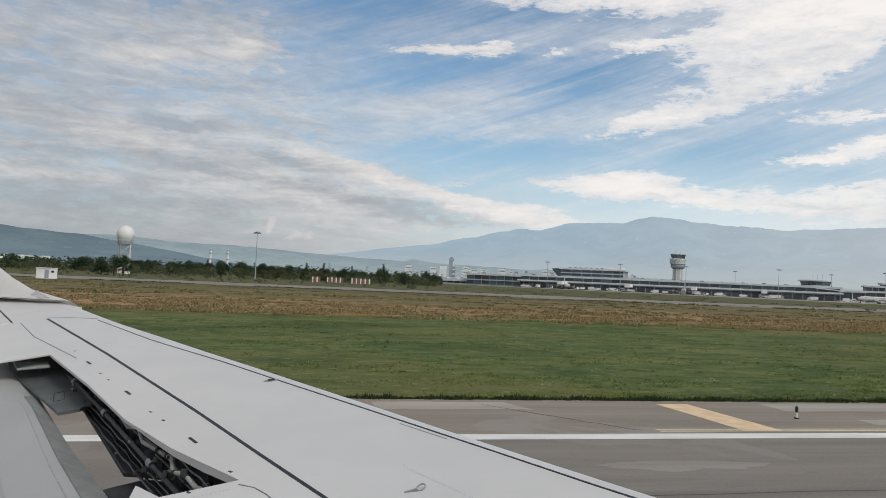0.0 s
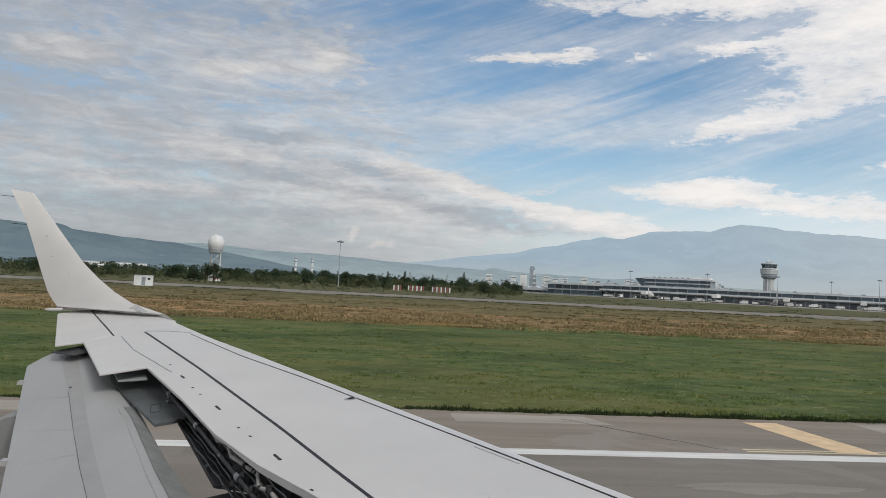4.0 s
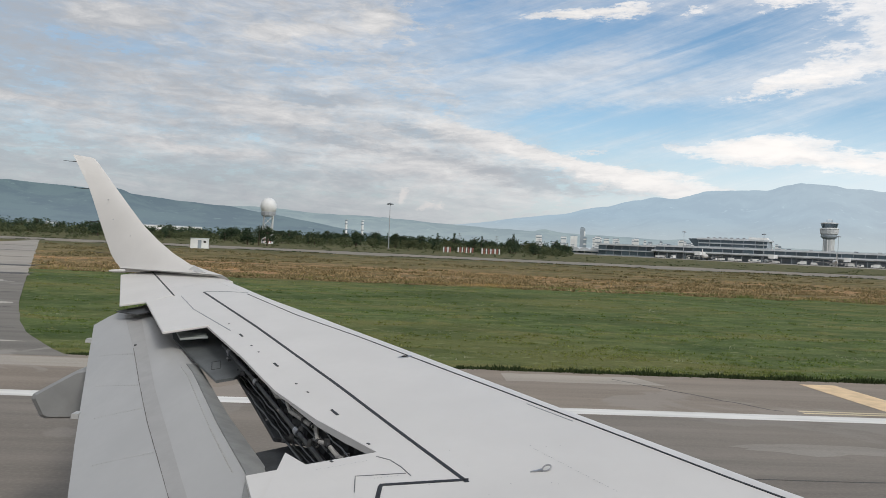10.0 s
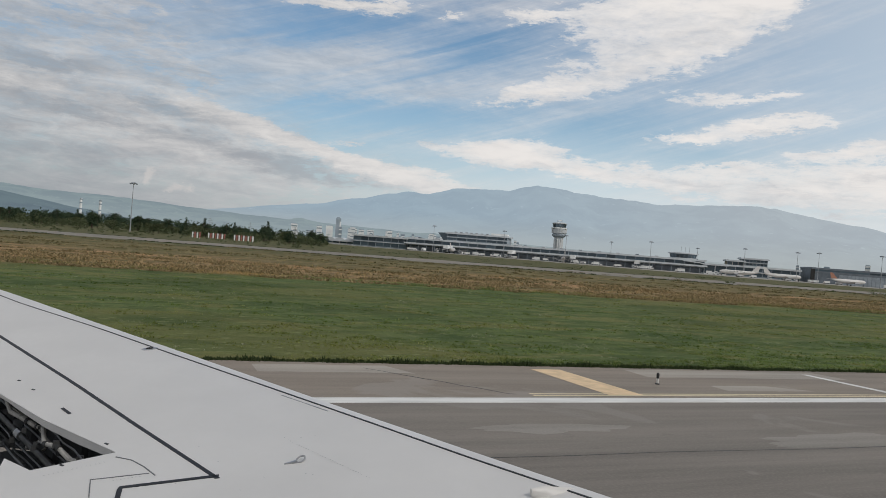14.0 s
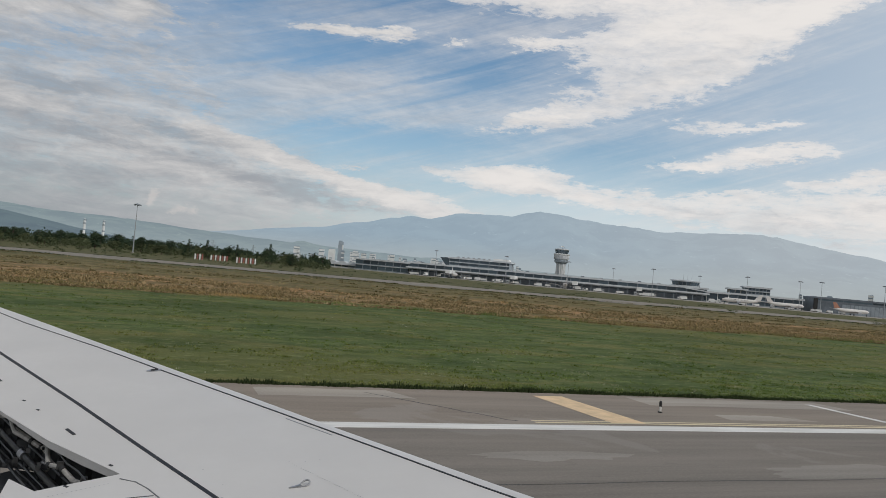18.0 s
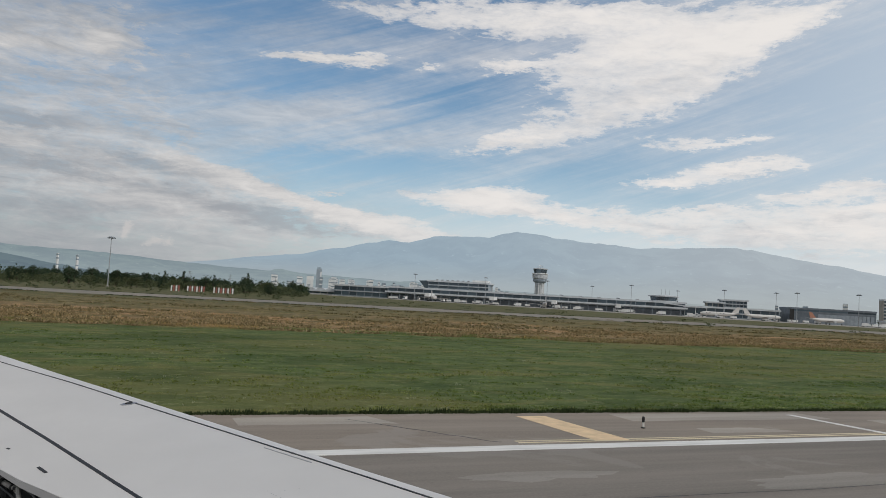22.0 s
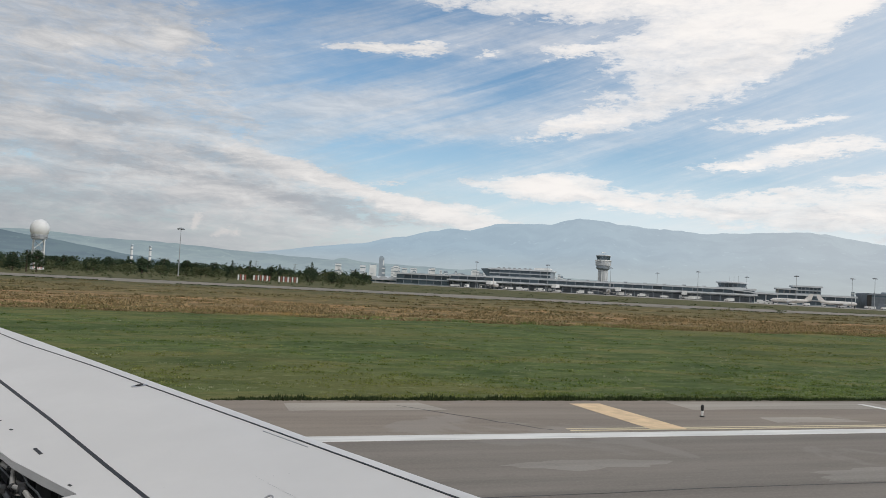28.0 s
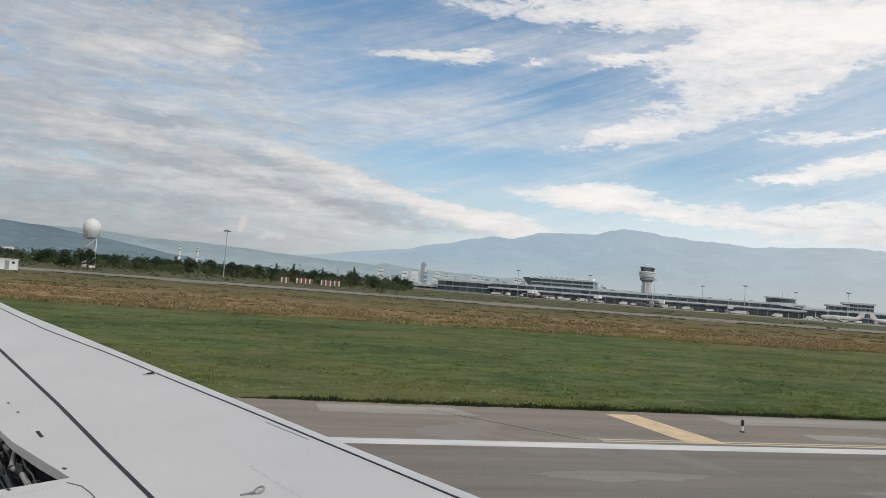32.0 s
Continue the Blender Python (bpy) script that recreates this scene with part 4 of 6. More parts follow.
flap_strip(0.0, 1.0, "bl", "br", 0.15, 5, GREYD, "flap_band", "darker worn grey band along the flap")
flap_strip(-0.035, 0.025, "bl", "br", 1.0, 5, DIRT, "flap_seam", "dark dirty seam along the flap")
flap_strip(0.22, 0.98, "cr", "no", 1.75, 5, NOSEW, "nose_wear_strip", "grey abrasion strip, darkened for the shade on the flap nose")
dots = bmesh.new()
for t in (1.2, 2.1, 2.7, 3.5):
    a, b = (Vector(FL[k][int(t)]).lerp(Vector(FL[k][int(t) + 1]), t - int(t)) for k in ("te", "bl"))
    for i in range(14):
        p = a.lerp(b, 0.25 + 0.055 * i) + Vector((0, 0, 0.014))
        box(dots, p.x - 0.0025, p.x + 0.0025, p.y - 0.005, p.y + 0.005, p.z - 0.01, p.z + 0.003)
for i in range(60):
    t = 1.8 + i * 0.035
    c, d = (Vector(FL[k][int(t)]).lerp(Vector(FL[k][int(t) + 1]), t - int(t)) for k in ("br", "cr"))
    p = c.lerp(d, 0.92) + Vector((0, 0, 0.006))
    box(dots, p.x - 0.005, p.x + 0.005, p.y - 0.006, p.y + 0.006, p.z - 0.01, p.z + 0.004)
tagged(fly("flap_rivets", dots, RIVET, "faint rows of rivets on the flap"), kind="stuff")
fly("vent_slot", tube([(-3.24, 9.86, 2.612), (-3.22, 9.81, 2.605)], 0.025, 6), BLACK, "small dark slot", parent=flap)
for i, w in ((0, 0.05), (2, 0.04)):
    a = Vector(FL["te"][i]).lerp(Vector(FL["te"][i + 1]), 0.55)
    fly("hinge_lug", box(bmesh.new(), a.x - 0.06, a.x + 0.02, a.y - 0.07, a.y + 0.07, a.z - 0.04, a.z + 0.01, 0.008), GREYW, "small lug on the flap edge", parent=flap)

# fairing of the flap track
rows = []
for y, k in ((9.98, 0.90), (10.04, 1.0), (10.34, 1.0), (10.42, 0.90)):
    rows.append([Vector((-3.75 + (x + 3.75) * k, y, 1.98 + (z - 1.98) * k)) for x, z in ((-3.2, 2.42), (-4.03, 2.24), (-4.40, 2.02), (-4.56, 1.92), (-4.58, 1.86), (-4.47, 1.64), (-4.40, 1.61), (-3.9, 1.63), (-3.2, 1.9))])
fly("track_fairing", loft(rows), FAIRG, "grey flap-track fairing below the flap, its shade painted in")

# flap bay: spar web, plates, pipes and brackets
web = [(9.2, -2.16), (7.79, -1.46), (6.58, -0.94), (5.78, -0.50), (5.07, -0.05)]
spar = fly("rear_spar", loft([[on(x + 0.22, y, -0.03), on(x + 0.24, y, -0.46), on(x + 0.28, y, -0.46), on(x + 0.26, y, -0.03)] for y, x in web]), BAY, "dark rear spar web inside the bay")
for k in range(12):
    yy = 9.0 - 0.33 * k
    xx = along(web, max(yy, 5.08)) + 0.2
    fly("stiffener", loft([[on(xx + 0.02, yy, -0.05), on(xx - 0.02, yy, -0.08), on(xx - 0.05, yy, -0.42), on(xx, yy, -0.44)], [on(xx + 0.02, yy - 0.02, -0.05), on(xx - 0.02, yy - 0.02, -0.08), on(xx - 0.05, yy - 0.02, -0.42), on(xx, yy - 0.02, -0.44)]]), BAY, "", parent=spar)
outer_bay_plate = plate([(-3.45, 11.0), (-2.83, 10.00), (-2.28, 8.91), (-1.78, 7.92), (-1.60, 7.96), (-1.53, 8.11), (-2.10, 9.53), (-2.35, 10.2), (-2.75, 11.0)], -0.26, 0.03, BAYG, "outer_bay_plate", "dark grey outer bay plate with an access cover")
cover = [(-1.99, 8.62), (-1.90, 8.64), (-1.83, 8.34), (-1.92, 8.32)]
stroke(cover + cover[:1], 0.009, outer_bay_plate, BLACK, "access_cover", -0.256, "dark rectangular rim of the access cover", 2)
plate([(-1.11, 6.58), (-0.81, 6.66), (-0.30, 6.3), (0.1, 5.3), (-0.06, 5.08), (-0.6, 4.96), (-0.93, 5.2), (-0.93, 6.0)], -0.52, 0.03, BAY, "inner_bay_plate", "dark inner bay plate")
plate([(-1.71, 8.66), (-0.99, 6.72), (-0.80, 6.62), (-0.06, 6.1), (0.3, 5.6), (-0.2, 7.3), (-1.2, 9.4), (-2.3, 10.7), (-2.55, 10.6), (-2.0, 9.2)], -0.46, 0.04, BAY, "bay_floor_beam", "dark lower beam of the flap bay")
plate([(-2.69, 9.68), (-2.27, 9.47), (-2.20, 9.26), (-2.54, 9.31)], -0.12, 0.025, BAYP, "hinge_cover", "pale grey-green hinge cover under the spoiler")
LANE = [(9.51, -2.11), (9.02, -1.90), (7.57, -1.28), (6.41, -0.80), (5.6, -0.46), (5.1, -0.24)]


def lane(off, dz, wob, seed, y0=9.3, y1=5.15, n=26):
    out = []
    for i in range(n + 1):
        y = y0 + (y1 - y0) * i / n
        x = along(LANE, y) + off + wob * noise.noise((i * 0.55, seed, 0))
        out.append(on(x, y, dz + wob * noise.noise((i * 0.5, seed, 7))))
    return out


torque = fly("torque_tube", tube(lane(0.0, -0.25, 0.0, 1), 0.024, 10), PIPE, "straight dark steel torque tube", True)
q = lane(0.0, -0.25, 0.0, 1)
for i in (2, 10, 19):
    fly("coupling", tube([q[i], q[i].lerp(q[i + 1], 0.5)], 0.036, 10), STEEL, "steel coupling", parent=torque)
run = [(-1.28, 7.53), (-1.12, 7.14), (-0.98, 6.75), (-0.89, 6.66), (-0.81, 6.36), (-0.67, 6.07), (-0.59, 5.99), (-0.54, 5.86), (-0.51, 5.67), (-0.42, 5.50), (-0.33, 5.35), (-0.26, 5.19)]
hose_path = [on(x, y, -0.11 + 0.02 * math.sin(3 * i)) for i, (x, y) in enumerate(run)]
hose = fly("pale_hose", tube(hose_path, 0.017, 8), PALEPIPE, "pale wrapped hose with dark clamps", True)
for i in (1, 3, 5, 6, 8, 9):
    fly("clamp", tube([hose_path[i], hose_path[i].lerp(hose_path[i + 1], 0.22)], 0.022, 8), BLACK, "dark hose clamp", parent=hose)
for k, (off, dz, r) in enumerate(((0.05, -0.20, 0.010), (-0.06, -0.36, 0.012), (0.02, -0.06, 0.006), (0.0, -0.38, 0.010), (0.04, -0.15, 0.007), (-0.02, -0.30, 0.009))):
    fly("pipe", tube(lane(off, dz, 0.025, 10 + k), r, 6), PALEPIPE if k == 4 else PIPE, "thin hydraulic pipe", True)
random.seed(11)
for k in range(60):
    y = random.choice((random.uniform(5.2, 7.0), random.uniform(5.2, 9.0)))
    q = on(along(LANE, y) + random.uniform(-0.10, 0.10), y, random.uniform(-0.40, -0.08))
    s = random.uniform(0.008, 0.026)
    fly("bracket", box(bmesh.new(), q.x - s, q.x + s, q.y - 0.7 * s, q.y + 0.7 * s, q.z - s, q.z + s, s * 0.2), random.choice((BAY, PIPE, PALEPIPE, STEEL) if s < 0.012 else (BAY, BAY, PIPE)), "small bracket in the bay")
c = on(-0.60, 6.06, -0.28)
yoke = fly("actuator_yoke", tube([c + Vector((0.07 * math.cos(a * 0.45), 0.07 * math.sin(a * 0.45), 0.03 * math.sin(a * 0.9))) for a in range(-3, 7)], 0.009, 6), PALEPIPE, "pale curved actuator yoke", True)
fly("yoke_arm", tube([c + Vector((0.06, 0, 0)), c + Vector((0.02, 0.02, 0.02)), c + Vector((-0.03, 0.09, -0.03))], 0.010, 6), STEEL, "steel yoke arm", parent=yoke)
# root fairing fin beside the flap
fin = [on(-0.68, 5.21, 0.0), on(-0.72, 4.2, 0.03), on(0.0, 4.2, 0.03)]
bm = bmesh.new()
a = [bm.verts.new(p) for p in fin]
b = [bm.verts.new(p - Vector((0.02, 0.0, 0.10))) for p in fin]
bm.faces.new(a), bm.faces.new(b[::-1])
for i in range(3):
    bm.faces.new((a[i], a[(i + 1) % 3], b[(i + 1) % 3], b[i]))
fly("root_fairing", bm, WHITE, "pointed white root fairing")
# pylon hump at the leading edge, nacelle below, and the gear that carries the wing
rows = []
for x, w, h, top in ((2.04, 0.01, 0.02, 2.84), (2.12, 0.03, 0.07, 2.85), (2.3, 0.05, 0.19, 2.832), (2.44, 0.06, 0.21, 2.796), (2.59, 0.06, 0.24, 2.75), (2.75, 0.08, 0.3, 2.67), (2.95, 0.06, 0.3, 2.51), (3.05, 0.03, 0.15, 2.27)):
    rows.append([Vector((x, 3.62 + w * math.cos(q * 0.524), top - h + h * math.sin(q * 0.524))) for q in range(12)])
fly("engine_pylon", loft(rows), WHITE, "white engine pylon fairing at the slat", True)
rows = []
for x, r in ((0.8, 0.45), (1.8, 0.66), (2.8, 0.74), (3.8, 0.72), (4.1, 0.66), (4.05, 0.56), (3.5, 0.5)):
    rows.append([Vector((x, 3.9 + r * math.cos(q * 0.393), 1.45 + r * math.sin(q * 0.393))) for q in range(16)])
fly("engine_nacelle", loft(rows), WHITE, "white engine nacelle below the wing", True)
rows = []
for x, r, z in ((-14, 0.25, 3.4), (-11, 0.9, 3.0), (-7, 1.45, 2.6), (-3, 1.5, 2.55), (8, 1.5, 2.55), (12, 1.4, 2.5), (14.5, 0.9, 2.35), (15.6, 0.2, 2.25)):
    rows.append([Vector((x, -1.4 + r * math.cos(math.pi + q * math.pi / 12) * 1.0, z + r * math.sin(math.pi + q * math.pi / 12))) for q in range(13)])
fly("fuselage_belly", loft(rows, closed=False), WHITE, "white fuselage belly beside the wing root", True)
# upper fuselage over the cabin, open at the cabin window
XS = [-14, -11, -7, -4, -2.2, -1.3, 1.3, 2.2, 5, 8, 12, 14.5, 15.6]
RS = [0.25, 0.9, 1.45, 1.5, 1.55, 1.6, 1.6, 1.55, 1.5, 1.5, 1.4, 0.9, 0.2]
bm = bmesh.new()
rings = []
for x, q in zip(XS, RS):
    z0 = 2.55 if abs(x) < 12 else 2.3 if x > 0 else 3.3
    rings.append([bm.verts.new((x, -1.4 + 1.08 * q * math.cos(a * math.pi / 16), z0 + 1.75 * q * math.sin(a * math.pi / 16))) for a in range(17)])
for k, (ra, rb) in enumerate(zip(rings, rings[1:])):
    for a in range(16):
        if not (4 <= k <= 6 and 2 <= a <= 6):
            bm.faces.new((ra[a], ra[a + 1], rb[a + 1], rb[a]))
fly("cabin_roof", bm, WHITE, "white upper fuselage with the cabin window opening", True)
leg = fly("main_gear", tube([(-0.6, 2.6, 1.95), (-0.6, 2.6, 0.5)], 0.12, 12), STEEL, "main landing gear leg", True)
for s in (-0.22, 0.22):
    fly("wheel", loft([[Vector((-0.6 + r * math.cos(q * 0.393), 2.6 + s + w, 0.5 + r * math.sin(q * 0.393))) for q in range(16)] for r, w in ((0.3, -0.14), (0.46, -0.12), (0.5, -0.05), (0.5, 0.05), (0.46, 0.12), (0.3, 0.14))]), TYRE, "black tyre", True, leg)


# ---- far land ----
def bearing(az, dist, z=0.0):
    return Vector((dist * math.sin(radians(az)), dist * math.cos(radians(az)), z))


def ridge(name, crest, a0, a1, near, far, material, label, rough, seed):
    """A range of hills: a skin from its foot up to an uneven crest and down behind."""
    rows, step = [], 0.3
    n = int((a1 - a0) / step)
    for i in range(n + 1):
        a = a0 + (a1 - a0) * i / n
        e = crest[-1][1]
        for (p, ep), (q, eq) in zip(crest, crest[1:]):
            if p <= a <= q:
                w = (a - p) / (q - p)
                w = w * w * (3 - 2 * w) * 0.5 + w * 0.5
                e = ep + (eq - ep) * w
                break
        top = far * math.tan(radians(e)) * (1 + rough * 0.25 * noise.noise((a * 0.55, seed, 0)) + rough * 0.12 * noise.noise((a * 2.1, seed, 3)) + rough * 0.07 * noise.noise((a * 5.3, seed, 6))) + 4.1
        row = []
        for k in range(13):
            u = k / 10
            d = near + (far - near) * u
            h = top * (u ** 1.35 if u <= 1 else max(0, 1 - (u - 1) * 3))
            h *= 1 + (rough * 2.4 * noise.fractal((a * 0.22, u * 2.2, seed), 1.0, 2.0, 4) if 0 < u < 1 else 0)
            row.append(bearing(a, d, max(h, 0) - (2 if k == 0 else 0)))
        rows.append(row)
    return tagged(part(name, loft(rows, closed=False), material, None, smooth=True), label, "mountain", kind="structure")


# all three ranges carry painted haze in their emission
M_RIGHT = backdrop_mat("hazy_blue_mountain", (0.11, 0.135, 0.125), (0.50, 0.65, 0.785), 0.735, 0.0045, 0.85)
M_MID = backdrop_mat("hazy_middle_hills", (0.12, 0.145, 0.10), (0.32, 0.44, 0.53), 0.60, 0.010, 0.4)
M_LEFT = backdrop_mat("hazy_wooded_near_hills", (0.07, 0.10, 0.07), (0.165, 0.245, 0.325), 0.54, 0.009, 0.15)
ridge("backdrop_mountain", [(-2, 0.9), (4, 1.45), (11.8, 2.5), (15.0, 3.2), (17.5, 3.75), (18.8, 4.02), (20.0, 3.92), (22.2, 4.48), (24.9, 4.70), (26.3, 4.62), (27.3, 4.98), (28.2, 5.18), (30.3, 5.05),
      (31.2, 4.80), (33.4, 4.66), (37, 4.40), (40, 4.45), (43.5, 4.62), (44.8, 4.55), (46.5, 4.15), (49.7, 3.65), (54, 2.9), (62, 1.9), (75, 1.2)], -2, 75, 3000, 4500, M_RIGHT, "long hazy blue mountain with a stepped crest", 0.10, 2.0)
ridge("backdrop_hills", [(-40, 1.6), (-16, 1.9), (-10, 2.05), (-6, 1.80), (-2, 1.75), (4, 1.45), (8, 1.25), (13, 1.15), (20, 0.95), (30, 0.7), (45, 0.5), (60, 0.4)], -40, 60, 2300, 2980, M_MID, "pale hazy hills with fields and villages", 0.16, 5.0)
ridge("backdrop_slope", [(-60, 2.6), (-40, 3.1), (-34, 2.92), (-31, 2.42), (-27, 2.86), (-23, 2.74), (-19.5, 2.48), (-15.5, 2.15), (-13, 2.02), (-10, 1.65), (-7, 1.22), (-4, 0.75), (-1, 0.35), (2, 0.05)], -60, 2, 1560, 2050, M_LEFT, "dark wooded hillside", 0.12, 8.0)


# ---- trees ----
def crown_tris(bm, rng, cx, cy, cz, rx, rz, n, size):
    for _ in range(n):
        a, b = rng.uniform(0, 2 * math.pi), math.asin(rng.uniform(-0.75, 1))
        r = rng.uniform(0.45, 1.0) ** 0.6
        lump = 0.8 + 0.35 * noise.noise((3 * math.cos(a), 3 * math.sin(a), cz + 2 * b))
        c = Vector((cx + rx * r * lump * math.cos(a) * math.cos(b), cy + rx * r * lump * math.sin(a) * math.cos(b), cz + rz * r * lump * math.sin(b)))
        s = size * rng.uniform(0.6, 1.3)
        vs = [bm.verts.new(c + Vector((rng.uniform(-s, s), rng.uniform(-s, s), rng.uniform(-s, s) * 0.8))) for _ in range(4)]
        bm.faces.new((vs[0], vs[1], vs[2]))
        bm.faces.new((vs[0], vs[2], vs[3]))


def tree(seed, h, w, slim, leaf, label):
    """A tapered trunk with limbs and a crown of small leaf clumps."""
    rng = random.Random(seed)
    t = thing("tree", label, "tree", group="trees along the airfield")
    tr = tube([(0, 0, -0.1), (0.1, 0, h * 0.3), (0.0, 0.1, h * 0.6), (0.05, 0, h * 0.9)], [0.035 * h, 0.028 * h, 0.018 * h, 0.005 * h], 7)
    for k in range(5):
        a = rng.uniform(0, 6.28)
        z = h * rng.uniform(0.3, 0.6)
        tube([(0, 0, z), (w * 0.3 * math.cos(a), w * 0.3 * math.sin(a), z + h * 0.12), (w * 0.55 * math.cos(a), w * 0.55 * math.sin(a), z + h * 0.2)], [0.014 * h, 0.009 * h, 0.003 * h], 5, tr)
    part("trunk", tr, BARK, t)
    bm = bmesh.new()
    if slim:
        for k in range(7):
            crown_tris(bm, rng, 0, 0, h * (0.18 + 0.12 * k), w * (0.9 - 0.09 * k), h * 0.12, 45, 0.35)
    else:
        crown_tris(bm, rng, 0, 0, h * 0.50, w * 0.8, h * 0.46, 190, 0.55)
        for k in range(7):
            a = rng.uniform(0, 6.28)
            crown_tris(bm, rng, w * 0.55 * math.cos(a), w * 0.55 * math.sin(a), h * rng.uniform(0.2, 0.72), w * 0.5, h * 0.22, 50, 0.45)
    part("crown", bm, leaf, t)
    return t


KINDS = [tree(1, 8.5, 3.4, False, LEAF, "broad dark green tree at the field's edge"), tree(2, 7.2, 3.0, False, LEAF, "rounded dark green tree at the field's edge"),
         tree(3, 6.0, 3.2, False, LEAF2, "low olive-green bushy tree"), tree(4, 10.5, 2.1, True, LEAF, "slim dark green poplar"), tree(5, 10.0, 3.6, False, LEAF, "tall spreading dark green tree")]
rng = random.Random(20)
spots = []
for i in range(360):
    az = rng.uniform(-38, 12.5)
    d = rng.uniform(430, 560) - (az + 36) * 0.6
    spots.append((az, d, rng.choice((0, 0, 1, 1, 2, 2, 4, 3 if -8 < az < 9 and i % 2 else 1))))
spots += [(a, 520 + rng.uniform(-15, 15), 3) for a in (-6.4, -5.9, 4.9, 6.3, 7.8, 9.6)]
spots += [(a, rng.uniform(420, 700), rng.choice((0, 1, 4))) for a in (11.8, 12.3, 12.9, 54.4, 54.9, 55.6, 56.2, 57.0, 58.1)]
spots += [(-10.2, 300, 4), (-9.6, 300, 0), (-11.0, 310, 1), (-19.5, 420, 4), (-21.0, 400, 0)]
for k, (az, d, kind) in enumerate(spots):
    s = rng.uniform(0.7, 1.15) * (0.8 if az < -13 else 1.0)
    p = bearing(az, d, -0.06)
    m = pose(p.x, p.y, p.z, 0, 0, rng.uniform(0, 360))
    if k < len(KINDS):
        KINDS[k].matrix_world = m
        KINDS[k].scale = (s, s, s)
    else:
        src = KINDS[kind]
        ob = copy_thing(src, m)
        ob.scale = (s, s, s * rng.uniform(0.85, 1.1))
woods = bmesh.new()
rng = random.Random(33)
for i in range(900):
    az = rng.uniform(-60, 13) if i < 620 else rng.uniform(-60, 80)
    d = rng.uniform(560, 760) if i < 620 else rng.uniform(900, 1500)
    p = bearing(az, d)
    h = rng.uniform(6, 12) if i < 620 else rng.uniform(6, 10)
    crown_tris(woods, rng, p.x, p.y, h * 0.45, h * 0.6, h * 0.5, 34, 1.1)
tagged(part("far_woods", woods, LEAF, None), "dark belt of far woods behind the airfield", "woods", kind="stuff")
scrub = bmesh.new()
for i in range(900):
    az = rng.uniform(-60, 13)
    p = bearing(az, rng.uniform(395, 540) - (az + 36) * 0.6)
    h = rng.uniform(2.2, 5.6)
    crown_tris(scrub, rng, p.x, p.y, h * 0.45, h * 0.8, h * 0.55, 40, 0.6)
for i in range(700):
    az = rng.uniform(-36, 60)
    d = rng.uniform(268, 430)
    if az > 12 and i % 5:
        continue
    p = bearing(az, d)
    if az < 12:
        h = rng.uniform(0.5, 1.5)
        crown_tris(scrub, rng, p.x, p.y, h * 0.4, h * 1.1, h * 0.6, 16, 0.35)
    else:
        crown_tris(scrub, rng, p.x, p.y, 0.12, rng.uniform(1.5, 4.0), 0.22, 16, 0.4)
tagged(part("scrub", scrub, LEAF2, None), "low olive scrub and weeds on rough ground", "bushes", kind="stuff")


# ---- things of the airfield ----
def light_mast(h):
    t = thing("light_mast", "tall grey floodlight mast on the apron", "light mast", group="apron light masts")
    part("pole", tube([(0, 0, -0.06), (0, 0, h * 0.5), (0, 0, h)], [0.28, 0.2, 0.12], 8), GALV, t)
    head = part("head_frame", lathe([(0.3, h - 0.6), (1.3, h - 0.5), (1.4, h - 0.2), (1.0, h + 0.1), (0.2, h + 0.3)], 10), GALV, t)
    for k in range(6):
        a = k * math.pi / 3
        part("floodlight", boxed(1.5 * math.cos(a) - 0.3, 1.5 * math.cos(a) + 0.3, 1.5 * math.sin(a) - 0.3, 1.5 * math.sin(a) + 0.3, h - 0.75, h - 0.25, 0.05), DARKM, head)
    part("footing", lathe([(0.6, -0.06), (0.6, 0.4), (0.4, 0.5)], 10), CONCRETE, t)
    return t


P0, U = Vector((188, 700, 0)), Vector((327, -220, 0))
TERM_RZ = math.degrees(math.atan2(-220, 327))


def front(t, back=0.0):
    """A place along the terminal's front, t from 0 to 1 and beyond; back: metres behind it."""
    n = Vector((220, 327, 0)).normalized()
    return P0 + U * t + n * back


mast = light_mast(23.0)
for k, t in enumerate((0.215, 0.372, 0.505, 0.680, 0.865, 0.965, 0.60, 0.80)):
    p = front(t, -38 if k < 6 else 60)
    m = pose(p.x, p.y, 0)
    if k == 0:
        mast.matrix_world = m
    else:
        copy_thing(mast, m)
for az, d in ((-0.7, 385), (54.2, 520), (51.6, 620), (47.9, 640)):
    p = bearing(az, d)
    copy_thing(mast, pose(p.x, p.y, 0, 0, 0, 20))

# radar dome
p = bearing(-9.6, 385)
radar = thing("radar_tower", "white radar dome on a pale steel lattice tower", "radar tower", (p.x, p.y, 0), 15)
part("dome", lathe([(0.6, 14.4), (2.6, 14.8), (3.6, 16.2), (4.0, 17.8), (3.9, 19.2), (3.3, 20.7), (2.2, 21.8), (1.0, 22.35), (0.1, 22.5)], 20), RADOME, radar, "round white radome", True)
deck = part("platform", lathe([(3.2, 13.6), (3.4, 13.7), (3.4, 14.4), (2.4, 14.5)], 12), GALV, radar)
part("railing", lathe([(3.45, 14.5), (3.5, 14.5), (3.5, 15.5), (3.45, 15.5)], 12), GALV, deck)
for sx in (-1, 1):
    for sy in (-1, 1):
        part("leg", tube([(2.4 * sx, 2.4 * sy, -0.05), (2.2 * sx, 2.2 * sy, 4.5), (2.1 * sx, 2.1 * sy, 13.7)], 0.26, 6), GALV if sx == sy else PALE, radar)
